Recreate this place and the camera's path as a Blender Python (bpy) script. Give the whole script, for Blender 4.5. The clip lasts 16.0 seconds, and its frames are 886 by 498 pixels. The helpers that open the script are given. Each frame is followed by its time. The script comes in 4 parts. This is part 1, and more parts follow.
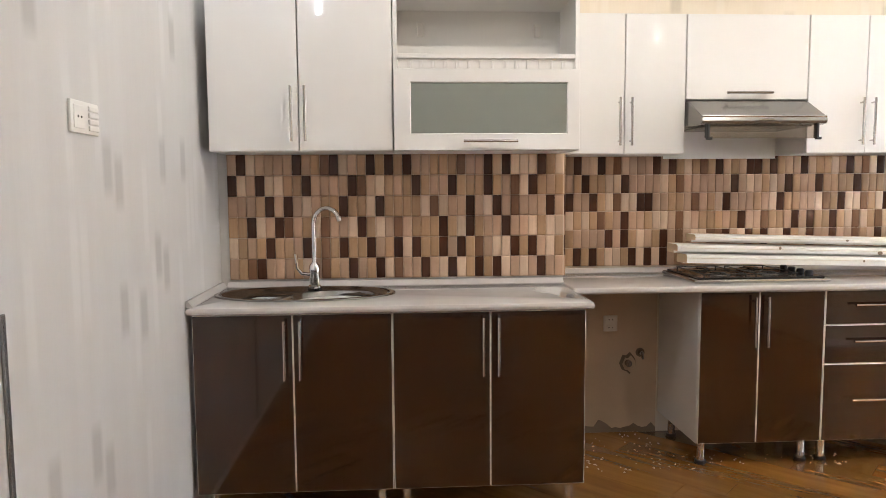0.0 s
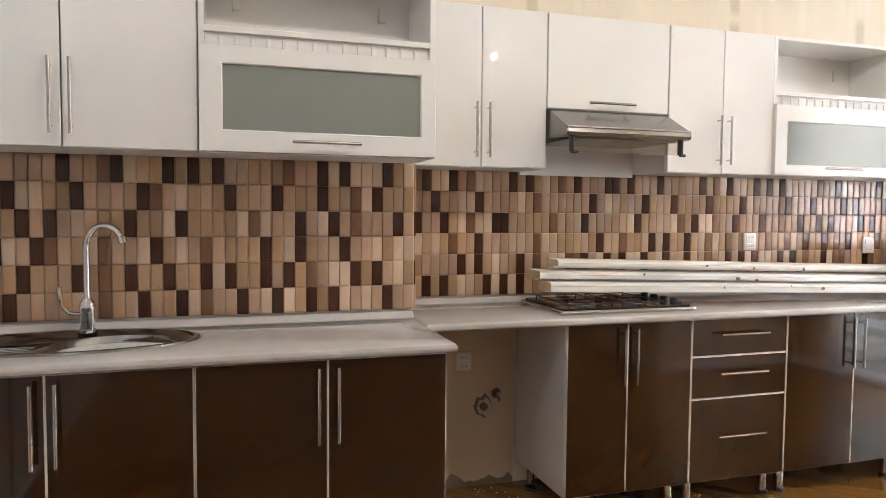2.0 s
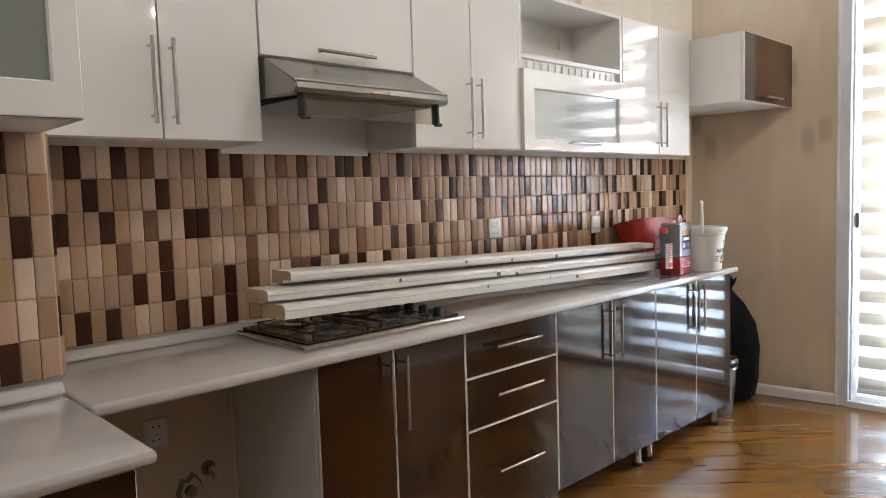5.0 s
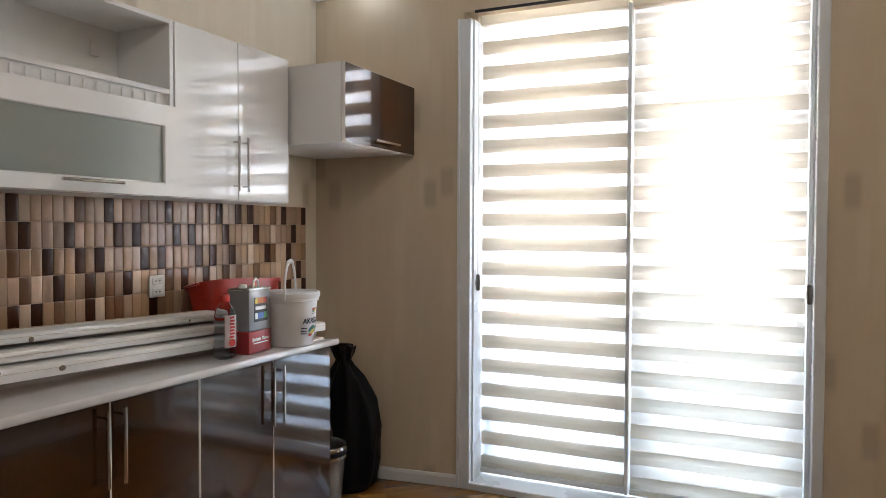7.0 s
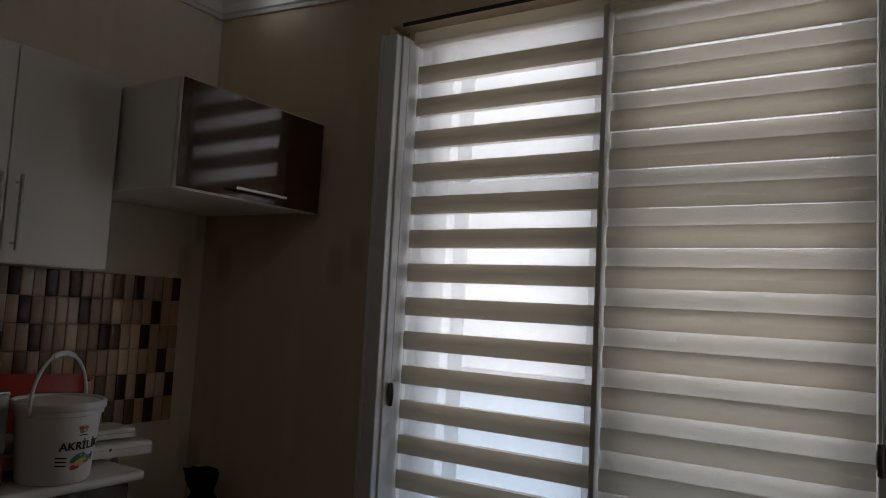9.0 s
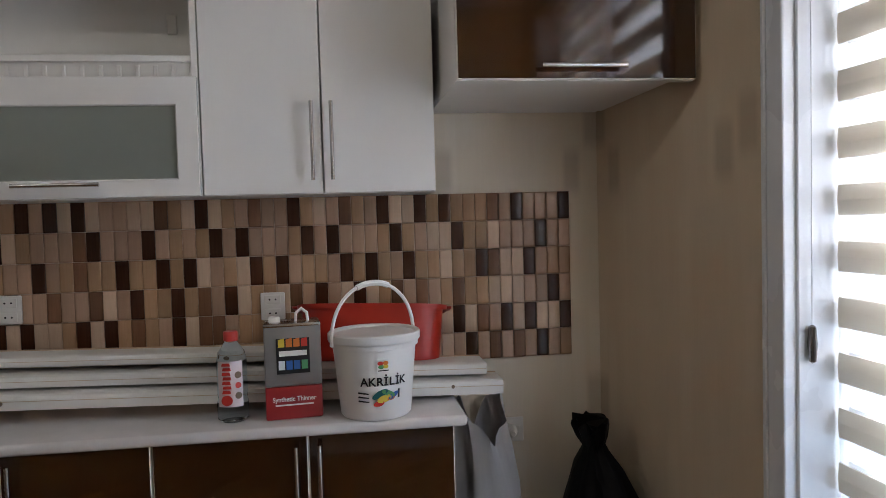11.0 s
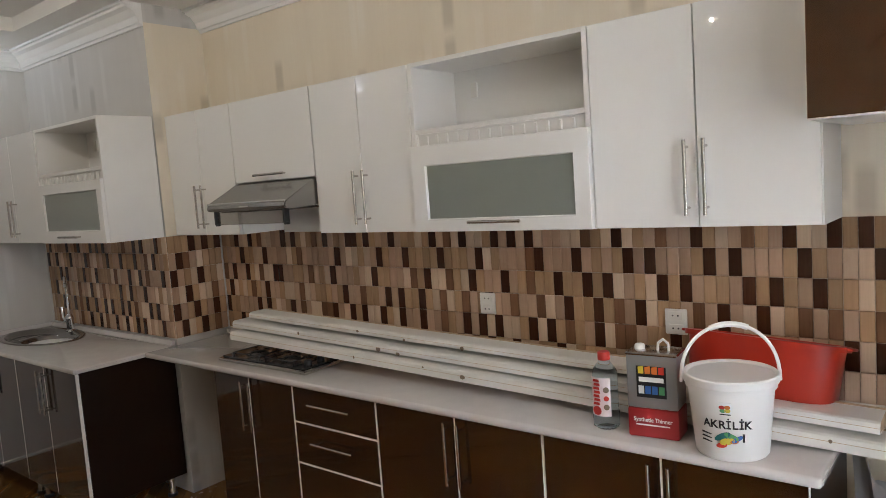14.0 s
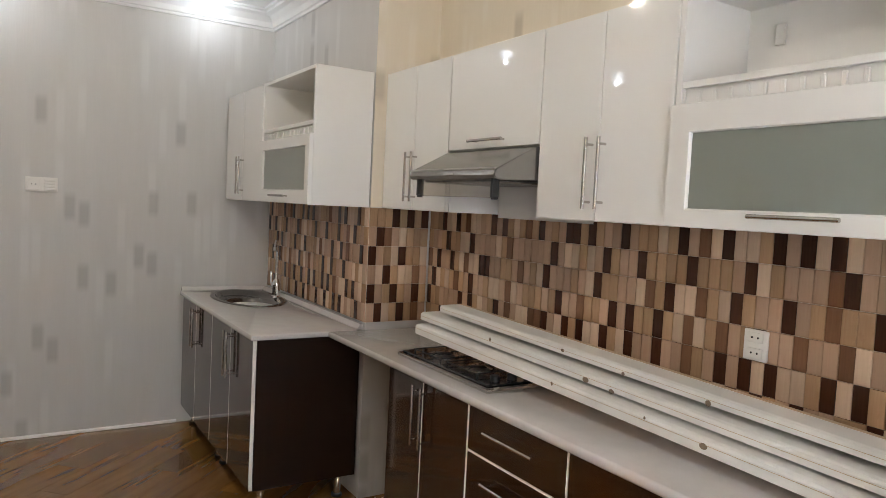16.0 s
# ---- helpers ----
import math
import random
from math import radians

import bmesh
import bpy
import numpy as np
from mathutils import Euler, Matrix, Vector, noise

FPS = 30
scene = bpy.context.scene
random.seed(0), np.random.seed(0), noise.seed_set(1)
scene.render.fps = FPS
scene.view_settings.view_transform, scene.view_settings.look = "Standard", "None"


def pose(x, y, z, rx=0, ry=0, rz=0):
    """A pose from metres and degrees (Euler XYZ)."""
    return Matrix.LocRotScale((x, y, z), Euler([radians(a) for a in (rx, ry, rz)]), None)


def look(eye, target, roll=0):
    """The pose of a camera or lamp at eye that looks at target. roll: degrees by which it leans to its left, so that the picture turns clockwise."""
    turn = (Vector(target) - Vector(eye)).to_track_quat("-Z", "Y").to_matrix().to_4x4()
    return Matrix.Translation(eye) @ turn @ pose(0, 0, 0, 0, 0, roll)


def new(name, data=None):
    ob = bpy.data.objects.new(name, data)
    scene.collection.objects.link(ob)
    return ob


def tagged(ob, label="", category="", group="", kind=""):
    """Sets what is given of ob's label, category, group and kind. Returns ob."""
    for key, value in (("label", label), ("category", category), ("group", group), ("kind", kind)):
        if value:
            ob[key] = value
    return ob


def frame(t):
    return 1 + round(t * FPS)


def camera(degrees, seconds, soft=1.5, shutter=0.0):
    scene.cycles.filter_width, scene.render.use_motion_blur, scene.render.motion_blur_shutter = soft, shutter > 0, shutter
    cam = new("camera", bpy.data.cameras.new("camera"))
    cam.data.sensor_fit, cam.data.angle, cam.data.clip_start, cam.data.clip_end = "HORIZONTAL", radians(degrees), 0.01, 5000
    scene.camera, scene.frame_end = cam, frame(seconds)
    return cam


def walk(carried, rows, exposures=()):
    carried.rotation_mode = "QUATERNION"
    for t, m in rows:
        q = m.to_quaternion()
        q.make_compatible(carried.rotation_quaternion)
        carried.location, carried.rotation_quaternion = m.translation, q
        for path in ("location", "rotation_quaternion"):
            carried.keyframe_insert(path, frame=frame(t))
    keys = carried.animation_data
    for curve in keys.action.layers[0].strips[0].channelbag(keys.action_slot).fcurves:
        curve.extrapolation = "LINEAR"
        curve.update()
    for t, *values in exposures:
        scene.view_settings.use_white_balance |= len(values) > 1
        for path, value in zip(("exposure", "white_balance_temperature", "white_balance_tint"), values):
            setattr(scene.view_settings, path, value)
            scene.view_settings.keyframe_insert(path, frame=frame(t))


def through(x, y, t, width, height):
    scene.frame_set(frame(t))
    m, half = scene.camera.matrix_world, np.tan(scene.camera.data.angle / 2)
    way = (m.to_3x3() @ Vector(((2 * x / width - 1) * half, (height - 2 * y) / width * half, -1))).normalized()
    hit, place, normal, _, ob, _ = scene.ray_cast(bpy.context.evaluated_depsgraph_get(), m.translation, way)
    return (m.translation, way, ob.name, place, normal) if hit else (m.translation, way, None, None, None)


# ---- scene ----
cam = camera(64.5, 16.0, soft=0.6)

PATH = [
    (0, (-0.16, 0.036, 1.314), (-0.041, 2.024, 1.139), -0.4),
    (0.5, (-0.212, 0.155, 1.315), (0.019, 2.142, 1.28), -2.9),
    (1, (-0.214, 0.274, 1.303), (0.135, 2.243, 1.257), -1.3),
    (1.5, (-0.157, 0.413, 1.306), (0.243, 2.373, 1.295), 0.2),
    (2, (-0.12, 0.618, 1.287), (0.482, 2.522, 1.176), 0.5),
    (2.5, (-0.092, 0.799, 1.313), (0.843, 2.563, 1.187), -0.3),
    (3, (-0.056, 0.98, 1.297), (0.988, 2.68, 1.159), -0.5),
    (3.5, (-0.051, 1.152, 1.295), (1.156, 2.737, 1.122), 0.5),
    (6, (0.551, 1.536, 1.303), (2.006, 2.904, 1.195), -1.1),
    (6.5, (0.88, 1.412, 1.322), (2.497, 2.585, 1.228), 1.8),
    (7, (1.228, 1.303, 1.348), (3.026, 2.177, 1.294), 0.2),
    (7.5, (1.495, 1.215, 1.376), (3.355, 1.941, 1.502), 1.0),
    (8, (1.827, 1.177, 1.393), (3.69, 1.88, 1.58), 1.1),
    (8.5, (2.173, 1.162, 1.358), (4.006, 1.863, 1.742), -0.5),
    (9, (2.495, 1.156, 1.405), (4.16, 2.252, 1.57), 3.0),
    (9.5, (2.774, 1.171, 1.283), (4.04, 2.717, 1.369), 1.2),
    (10, (3.037, 1.204, 1.25), (3.918, 2.999, 1.187), -1.7),
    (10.2, (3.134, 1.201, 1.281), (3.862, 3.057, 1.123), -0.8),
    (12.3, (4.155, 1.433, 1.532), (3.731, 3.386, 1.6), -4.2),
    (12.5, (4.223, 1.431, 1.577), (3.64, 3.344, 1.599), -3.8),
    (13, (4.313, 1.331, 1.63), (3.414, 3.107, 1.431), -2.7),
    (13.5, (4.261, 1.277, 1.652), (3.147, 2.932, 1.514), -5.5),
    (14, (4.207, 1.243, 1.653), (2.954, 2.79, 1.466), -4.1),
    (14.5, (4.196, 1.248, 1.633), (2.789, 2.659, 1.454), -2.5),
    (15, (4.12, 1.348, 1.592), (2.609, 2.646, 1.414), -1.4),
    (15.5, (3.924, 1.531, 1.541), (2.354, 2.760, 1.3915), -1.95),
    (16, (3.729, 1.784, 1.490), (2.031, 2.835, 1.369), 2.9),
]
EXPOSURES = [
    (0.0, 0.84, 6450, 11), (1.5, 0.66, 6400, 11), (3.0, 0.60, 6400, 10), (3.5, 0.58, 6400, 10), (5.8, -0.18, 6300, 10), (6.0, -0.18, 6300, 10),
    (6.6, -0.36, 6350, 10), (7.0, -0.72, 6400, 10), (7.5, -1.85, 6450, 11), (8.0, -2.85, 6500, 11), (8.5, -3.25, 6750, 12),
    (9.0, -3.8, 6800, 11), (9.5, -4.1, 7000, 12), (10.0, -2.85, 7200, 15), (10.2, -2.4, 7000, 14), (12.3, -0.85, 5750, 10),
    (12.5, -0.85, 5750, 10), (13.0, -0.88, 6600, 9), (13.5, -0.70, 6650, 9), (14.0, -0.60, 6550, 9), (14.5, -0.45, 6500, 9),
    (15.5, -0.24, 6500, 9), (16.0, -0.14, 6600, 9),
]
walk(cam, [(t, look(eye, target, roll)) for t, eye, target, roll in PATH], EXPOSURES)

# ---- light ----
world = bpy.data.worlds.new("sky")
scene.world = world
world.use_nodes = True
wn = world.node_tree
sky = wn.nodes.new("ShaderNodeTexSky")
sky.sky_type = "NISHITA"
sky.sun_disc = False
sky.sun_elevation = radians(48)
sky.sun_rotation = radians(200)
bg = next(n for n in wn.nodes if n.type == "BACKGROUND")
bg.inputs["Strength"].default_value = 0.15
wn.links.new(sky.outputs["Color"], bg.inputs["Color"])
sun = new("sun", bpy.data.lights.new("sun", "SUN"))
sun.data.energy = 2.0
sun.data.angle = radians(2)
sun.data.color = (1.0, 0.95, 0.88)
sun.matrix_world = look((0, 0, 0), (0.35, 0.75, -0.9))
WINDOW_WATTS = 510.0

# window corner: local x runs along the glass, local y points outside
WIN = pose(4.548, 2.80, 0, 0, 0, -88.5)
for z, size, share, tint in ((1.80, 1.28, 0.76, (1.0, 0.985, 0.96)), (0.62, 1.02, 0.24, (0.70, 0.85, 1.0))):
    pane_light = new("window_light", bpy.data.lights.new("window_light", "AREA"))
    pane_light.data.shape = "RECTANGLE"
    pane_light.data.size, pane_light.data.size_y = 1.5, size
    pane_light.data.energy = WINDOW_WATTS * share
    pane_light.data.color = tint
    pane_light.matrix_world = WIN @ Matrix.Translation((0.85, 0.50, z)) @ pose(0, 0, 0, -90, 0, 0)

# ---- materials ----


def material(name, color=(0.8, 0.8, 0.8), rough=0.5, metal=0.0, coat=0.0, spec=0.5):
    m = bpy.data.materials.new(name)
    m.use_nodes = True
    b = m.node_tree.nodes["Principled BSDF"]
    b.inputs["Base Color"].default_value = (*color, 1)
    b.inputs["Roughness"].default_value = rough
    b.inputs["Metallic"].default_value = metal
    b.inputs["Coat Weight"].default_value = coat
    b.inputs["Coat Roughness"].default_value = 0.04
    b.inputs["Specular IOR Level"].default_value = spec
    return m


class Nodes:
    """Short hand for building node trees."""

    def __init__(self, m):
        self.t = m.node_tree
        self.b = self.t.nodes["Principled BSDF"]

    def add(self, kind, **inputs):
        n = self.t.nodes.new(kind)
        for k, v in inputs.items():
            self.put(n, k.replace("_", " "), v)
        return n

    def put(self, n, key, v):
        sock = n.inputs[int(key[1:])] if key[0] == "i" and key[1:].isdigit() else n.inputs[key]
        if isinstance(v, bpy.types.NodeSocket):
            self.t.links.new(v, sock)
        else:
            sock.default_value = v

    def math(self, op, a, b=0.0, c=0.0):
        n = self.t.nodes.new("ShaderNodeMath")
        n.operation = op
        for i, v in enumerate((a, b, c)):
            self.put(n, "i%d" % i, v)
        return n.outputs[0]

    def mix(self, fac, a, b, mode="MIX"):
        n = self.t.nodes.new("ShaderNodeMix")
        n.data_type, n.blend_type = "RGBA", mode
        self.put(n, "i0", fac)
        for i, v in ((6, a), (7, b)):
            self.put(n, "i%d" % i, (*v, 1) if isinstance(v, tuple) and len(v) == 3 else v)
        return n.outputs[2]

    def noise(self, scale, vector=None, detail=4.0, rough=0.55):
        n = self.add("ShaderNodeTexNoise", Scale=scale, Detail=detail, Roughness=rough)
        if vector is not None:
            self.put(n, "Vector", vector)
        return n.outputs["Fac"]

    def position(self, sx=1.0, sy=1.0, sz=1.0, local=False):
        src = self.add("ShaderNodeTexCoord").outputs["Object"] if local else self.add("ShaderNodeNewGeometry").outputs["Position"]
        n = self.add("ShaderNodeVectorMath")
        n.operation = "MULTIPLY"
        self.put(n, "i0", src)
        self.put(n, "i1", (sx, sy, sz))
        return n.outputs[0]

    def ramp(self, fac, stops):
        n = self.add("ShaderNodeValToRGB", Fac=fac)
        e = n.color_ramp.elements
        while len(e) < len(stops):
            e.new(0.5)
        for el, (p, c) in zip(e, stops):
            el.position, el.color = p, (*c, 1)
        return n.outputs["Color"]

    def bump(self, height, strength=0.2, distance=0.002):
        n = self.add("ShaderNodeBump", Strength=strength, Distance=distance, Height=height)
        self.put(self.b, "Normal", n.outputs["Normal"])

    def color(self, v):
        self.put(self.b, "Base Color", v)

    def rough(self, v):
        self.put(self.b, "Roughness", v)


def worn(name, color, rough=0.4, metal=0.0, coat=0.0, vary=0.12, scale=3.0, bump=0.0, grain=180.0):
    """A plain surface with broad stains and a fine grain."""
    m = material(name, color, rough, metal, coat)
    n = Nodes(m)
    broad = n.noise(scale, n.position())
    fine = n.noise(grain, n.position(), 2.0)
    dark = tuple(c * (1 - vary) for c in color)
    lite = tuple(min(1, c * (1 + vary)) for c in color)
    n.color(n.mix(n.math("ADD", n.math("MULTIPLY", broad, 0.8), n.math("MULTIPLY", fine, 0.2)), dark, lite))
    n.rough(n.math("MULTIPLY_ADD", broad, 0.12, rough - 0.06))
    if bump:
        n.bump(fine, bump, 0.001)
    return m


def wallpaper(name, base, streak, pale, seed):
    """Paper printed with soft upright strokes in staggered columns."""
    m = material(name, base, 0.55)
    n = Nodes(m)
    sep = n.add("ShaderNodeSeparateXYZ", Vector=n.position())
    u = n.math("ADD", n.math("ADD", sep.outputs["X"], n.math("MULTIPLY", sep.outputs["Y"], 0.97)), 20.0 + seed)
    z = sep.outputs["Z"]

    def strokes(width, height, share, lift):
        cu = n.math("DIVIDE", u, width)
        col = n.math("FLOOR", cu)
        wn1 = n.add("ShaderNodeTexWhiteNoise")
        wn1.noise_dimensions = "1D"
        n.put(wn1, "W", n.math("ADD", col, lift))
        zz = n.math("ADD", n.math("DIVIDE", z, height), n.math("MULTIPLY", wn1.outputs["Value"], 7.0))
        row = n.math("FLOOR", zz)
        wn2 = n.add("ShaderNodeTexWhiteNoise")
        wn2.noise_dimensions = "2D"
        comb = n.add("ShaderNodeCombineXYZ", X=n.math("ADD", col, lift), Y=row)
        n.put(wn2, "Vector", comb.outputs[0])
        pick = n.math("LESS_THAN", wn2.outputs["Value"], share)
        fu = n.math("PINGPONG", n.math("FRACT", cu), 0.5)
        fz = n.math("PINGPONG", n.math("FRACT", zz), 0.5)
        eu = n.math("MINIMUM", n.math("MULTIPLY", fu, 4.0), 1.0)
        ez = n.math("MINIMUM", n.math("MULTIPLY", fz, 4.0), 1.0)
        return n.math("MULTIPLY", n.math("MULTIPLY", eu, ez), pick)

    soft = n.noise(1.0, n.position(9, 9, 1.2), 3.0)
    grain = n.noise(1.0, n.position(160, 160, 6), 3.0)
    c = n.mix(n.math("MULTIPLY_ADD", soft, 0.9, -0.2), base, streak)
    c = n.mix(n.math("MULTIPLY", strokes(0.055, 0.38, 0.20, 3.0), 0.32), c, pale)
    c = n.mix(n.math("MULTIPLY", strokes(0.075, 0.19, 0.06, 11.0), 0.5), c, tuple(v * 0.62 for v in streak))
    c = n.mix(n.math("MULTIPLY", grain, 0.14), c, tuple(v * 0.7 for v in streak))
    n.color(c)
    n.bump(grain, 0.25, 0.0015)
    return m


def tile_paint(name, color, grain_color):
    """Glazed tile printed with an upright wood grain."""
    m = material(name, color, 0.16, 0.0, 0.15, 0.35)
    n = Nodes(m)
    info = n.add("ShaderNodeObjectInfo")
    shift = n.add("ShaderNodeVectorMath")
    shift.operation = "ADD"
    n.put(shift, "i0", n.position(140, 140, 7))
    comb = n.add("ShaderNodeCombineXYZ", X=n.math("MULTIPLY", info.outputs["Random"], 300.0))
    n.put(shift, "i1", comb.outputs[0])
    g = n.noise(1.0, shift.outputs[0], 4.0, 0.65)
    knots = n.noise(1.0, n.position(60, 60, 25), 2.0)
    c = n.mix(n.math("SMOOTH_MIN", n.math("MULTIPLY", g, 1.1), 1.0, 0.1), grain_color, color)
    c = n.mix(n.math("MULTIPLY", n.math("GREATER_THAN", knots, 0.68), 0.3), c, grain_color)
    hsv = n.add("ShaderNodeHueSaturation", Color=c, Value=n.math("MULTIPLY_ADD", info.outputs["Random"], 0.36, 0.84))
    n.color(hsv.outputs[0])
    n.rough(n.math("MULTIPLY_ADD", g, 0.12, 0.1))
    return m


def wood_floor(name):
    m = material(name, (0.33, 0.17, 0.06), 0.22, 0.0, 0.5)
    n = Nodes(m)
    info = n.add("ShaderNodeObjectInfo")
    isl = n.add("ShaderNodeNewGeometry")
    r = n.math("FRACT", n.math("ADD", info.outputs["Random"], isl.outputs["Random Per Island"]))
    rot = n.add("ShaderNodeVectorRotate", Vector=n.position())
    rot.rotation_type = "Z_AXIS"
    rot.inputs["Angle"].default_value = radians(45)
    st = n.add("ShaderNodeVectorMath")
    st.operation = "MULTIPLY"
    n.put(st, "i0", rot.outputs[0])
    n.put(st, "i1", (1.6, 18.0, 3.0))
    sh = n.add("ShaderNodeVectorMath")
    sh.operation = "ADD"
    n.put(sh, "i0", st.outputs[0])
    n.put(sh, "i1", n.add("ShaderNodeCombineXYZ", X=n.math("MULTIPLY", r, 90.0)).outputs[0])
    g = n.noise(1.0, sh.outputs[0], 5.0, 0.6)
    c = n.ramp(g, [(0.2, (0.155, 0.062, 0.011)), (0.5, (0.215, 0.094, 0.019)), (0.8, (0.275, 0.128, 0.030))])
    hsv = n.add("ShaderNodeHueSaturation", Color=c, Value=n.math("MULTIPLY_ADD", r, 0.35, 0.80), Saturation=1.0)
    dust = n.noise(2.2, n.position(), 6.0, 0.7)
    n.color(n.mix(n.math("MULTIPLY", n.math("MAXIMUM", n.math("SUBTRACT", dust, 0.58), 0.0), 0.7), hsv.outputs[0], (0.45, 0.38, 0.3)))
    n.rough(n.math("MULTIPLY_ADD", dust, 0.25, 0.10))
    n.bump(g, 0.02, 0.001)
    return m


def glass_like(name, tint, rough, transmission, ior=1.45):
    m = material(name, tint, rough)
    m.node_tree.nodes["Principled BSDF"].inputs["Transmission Weight"].default_value = transmission
    m.node_tree.nodes["Principled BSDF"].inputs["IOR"].default_value = ior
    return m


def fabric(name, color, through, clear):
    """Blind cloth: part reflecting, part letting light through, part open weave."""
    m = material(name, color, 0.8)
    n = Nodes(m)
    weave = n.noise(700.0, n.position(), 2.0)
    n.color(n.mix(weave, tuple(c * 0.85 for c in color), color))
    out = n.t.nodes["Material Output"]
    tr = n.add("ShaderNodeBsdfTranslucent", Color=(*color, 1))
    cl = n.add("ShaderNodeBsdfTransparent", Color=(0.96, 0.97, 1.0, 1))
    m1 = n.add("ShaderNodeMixShader", Fac=through)
    n.put(m1, "i1", n.b.outputs[0])
    n.put(m1, "i2", tr.outputs[0])
    m2 = n.add("ShaderNodeMixShader", Fac=clear)
    n.put(m2, "i1", m1.outputs[0])
    n.put(m2, "i2", cl.outputs[0])
    n.put(out, "Surface", m2.outputs[0])
    return m


def glow(name, color, power):
    m = material(name, color, 0.1)
    b = m.node_tree.nodes["Principled BSDF"]
    b.inputs["Emission Color"].default_value = (*color, 1)
    b.inputs["Emission Strength"].default_value = power
    return m


M_PAPER_GREY = wallpaper("paper_pale_grey", (0.60, 0.58, 0.555), (0.51, 0.488, 0.458), (0.71, 0.695, 0.67), 0.0)
M_PAPER_CREAM = wallpaper("paper_cream", (0.79, 0.71, 0.58), (0.69, 0.59, 0.45), (0.84, 0.785, 0.69), 3.0)
# cream paper again, with the warm shade around the window put into its colour
M_PAPER_CREAM_SHADED = wallpaper("paper_cream_shaded", (0.67, 0.555, 0.405), (0.55, 0.425, 0.285), (0.72, 0.62, 0.48), 3.0)
M_CEILING = worn("ceiling_paint", (0.80, 0.78, 0.74), 0.6, vary=0.04, scale=1.2)
M_CORNICE = worn("cornice_paint", (0.80, 0.79, 0.77), 0.4, vary=0.04)
M_PLASTER = worn("bare_plaster", (0.62, 0.475, 0.335), 0.8, vary=0.16, scale=4.0, bump=0.3)
M_FLOOR = wood_floor("parquet")
M_GROUT = worn("floor_joint", (0.05, 0.03, 0.015), 0.8)
# joint colour lightened to paint in the highlights along the tile edges
M_TILE_BED_GLINT = worn("tile_joint_glint", (0.64, 0.52, 0.41), 0.7)
M_TILES = {
    "d": tile_paint("tile_dark_brown", (0.072, 0.024, 0.011), (0.030, 0.009, 0.004)),
    "m": tile_paint("tile_walnut", (0.21, 0.108, 0.056), (0.125, 0.055, 0.027)),
    "t": tile_paint("tile_oak", (0.43, 0.272, 0.158), (0.32, 0.190, 0.102)),
    "r": tile_paint("tile_rose_beech", (0.47, 0.312, 0.212), (0.37, 0.232, 0.152)),
    "l": tile_paint("tile_birch", (0.62, 0.455, 0.325), (0.49, 0.340, 0.235)),
}
M_WHITE = worn("white_gloss_front", (0.80, 0.785, 0.755), 0.030, coat=0.2, vary=0.02, scale=1.5)
M_CARCASS = worn("white_melamine", (0.77, 0.75, 0.715), 0.32, vary=0.04)
M_BROWN = worn("brown_gloss_front", (0.034, 0.0108, 0.0026), 0.085, metal=0.0, coat=0.28, vary=0.10, scale=2.0, grain=900.0)
M_BROWN.node_tree.nodes["Principled BSDF"].inputs["Specular IOR Level"].default_value = 0.5
M_BROWNSIDE = worn("dark_brown_melamine", (0.015, 0.0065, 0.0035), 0.3, vary=0.12)
M_BROWNSIDE.node_tree.nodes["Principled BSDF"].inputs["Specular IOR Level"].default_value = 0.16
M_EDGE = worn("silver_edge_band", (0.80, 0.77, 0.72), 0.35, metal=0.0, vary=0.05)
M_STEEL = worn("brushed_steel", (0.52, 0.50, 0.475), 0.22, metal=1.0, vary=0.12, scale=8.0, grain=400.0)
M_SINK = worn("scratched_sink_steel", (0.27, 0.258, 0.245), 0.20, metal=1.0, vary=0.15, scale=10.0, grain=500.0)
M_CHROME = worn("chrome", (0.78, 0.77, 0.76), 0.08, metal=1.0, vary=0.04)
M_HOOD = worn("hood_silver_paint", (0.28, 0.265, 0.245), 0.25, metal=0.75, vary=0.08)
M_COUNTER = worn("pale_laminate_worktop", (0.585, 0.555, 0.535), 0.10, coat=0.4, vary=0.10, scale=14.0, grain=260.0)
M_FROST = glass_like("frosted_glass", (0.33, 0.36, 0.315), 0.38, 0.35)
M_FROST.node_tree.nodes["Principled BSDF"].inputs["Coat Weight"].default_value = 1.0
M_FROST.node_tree.nodes["Principled BSDF"].inputs["Coat Roughness"].default_value = 0.03
M_GLASS = glass_like("window_glass", (0.97, 0.99, 1.0), 0.0, 1.0)
M_SMOKE = glass_like("visor_plastic", (0.62, 0.57, 0.51), 0.04, 0.92)
M_BLACK = worn("black_plastic", (0.012, 0.012, 0.013), 0.4, vary=0.3)
M_IRON = worn("black_enamel", (0.010, 0.010, 0.011), 0.18, vary=0.3, coat=0.5)
M_PVC = worn("white_frame_plastic", (0.78, 0.80, 0.82), 0.28, vary=0.04)
M_OPAQUE = fabric("opaque_blind_cloth", (0.775, 0.73, 0.655), 0.58, 0.0)
M_SHEER = fabric("sheer_blind_cloth", (0.84, 0.85, 0.86), 0.5, 0.74)
M_BOARD = worn("painted_board_white", (0.74, 0.715, 0.67), 0.4, vary=0.10, scale=5.0)
M_RAW = worn("bare_board_edge", (0.52, 0.38, 0.24), 0.7, vary=0.2, scale=12.0)
M_DIRT = worn("dried_smear", (0.20, 0.145, 0.10), 0.8, vary=0.3)
M_SOCKET = worn("socket_plastic", (0.76, 0.73, 0.68), 0.3, vary=0.03)
M_HOLE = material("dark_void", (0.01, 0.008, 0.006), 0.9)
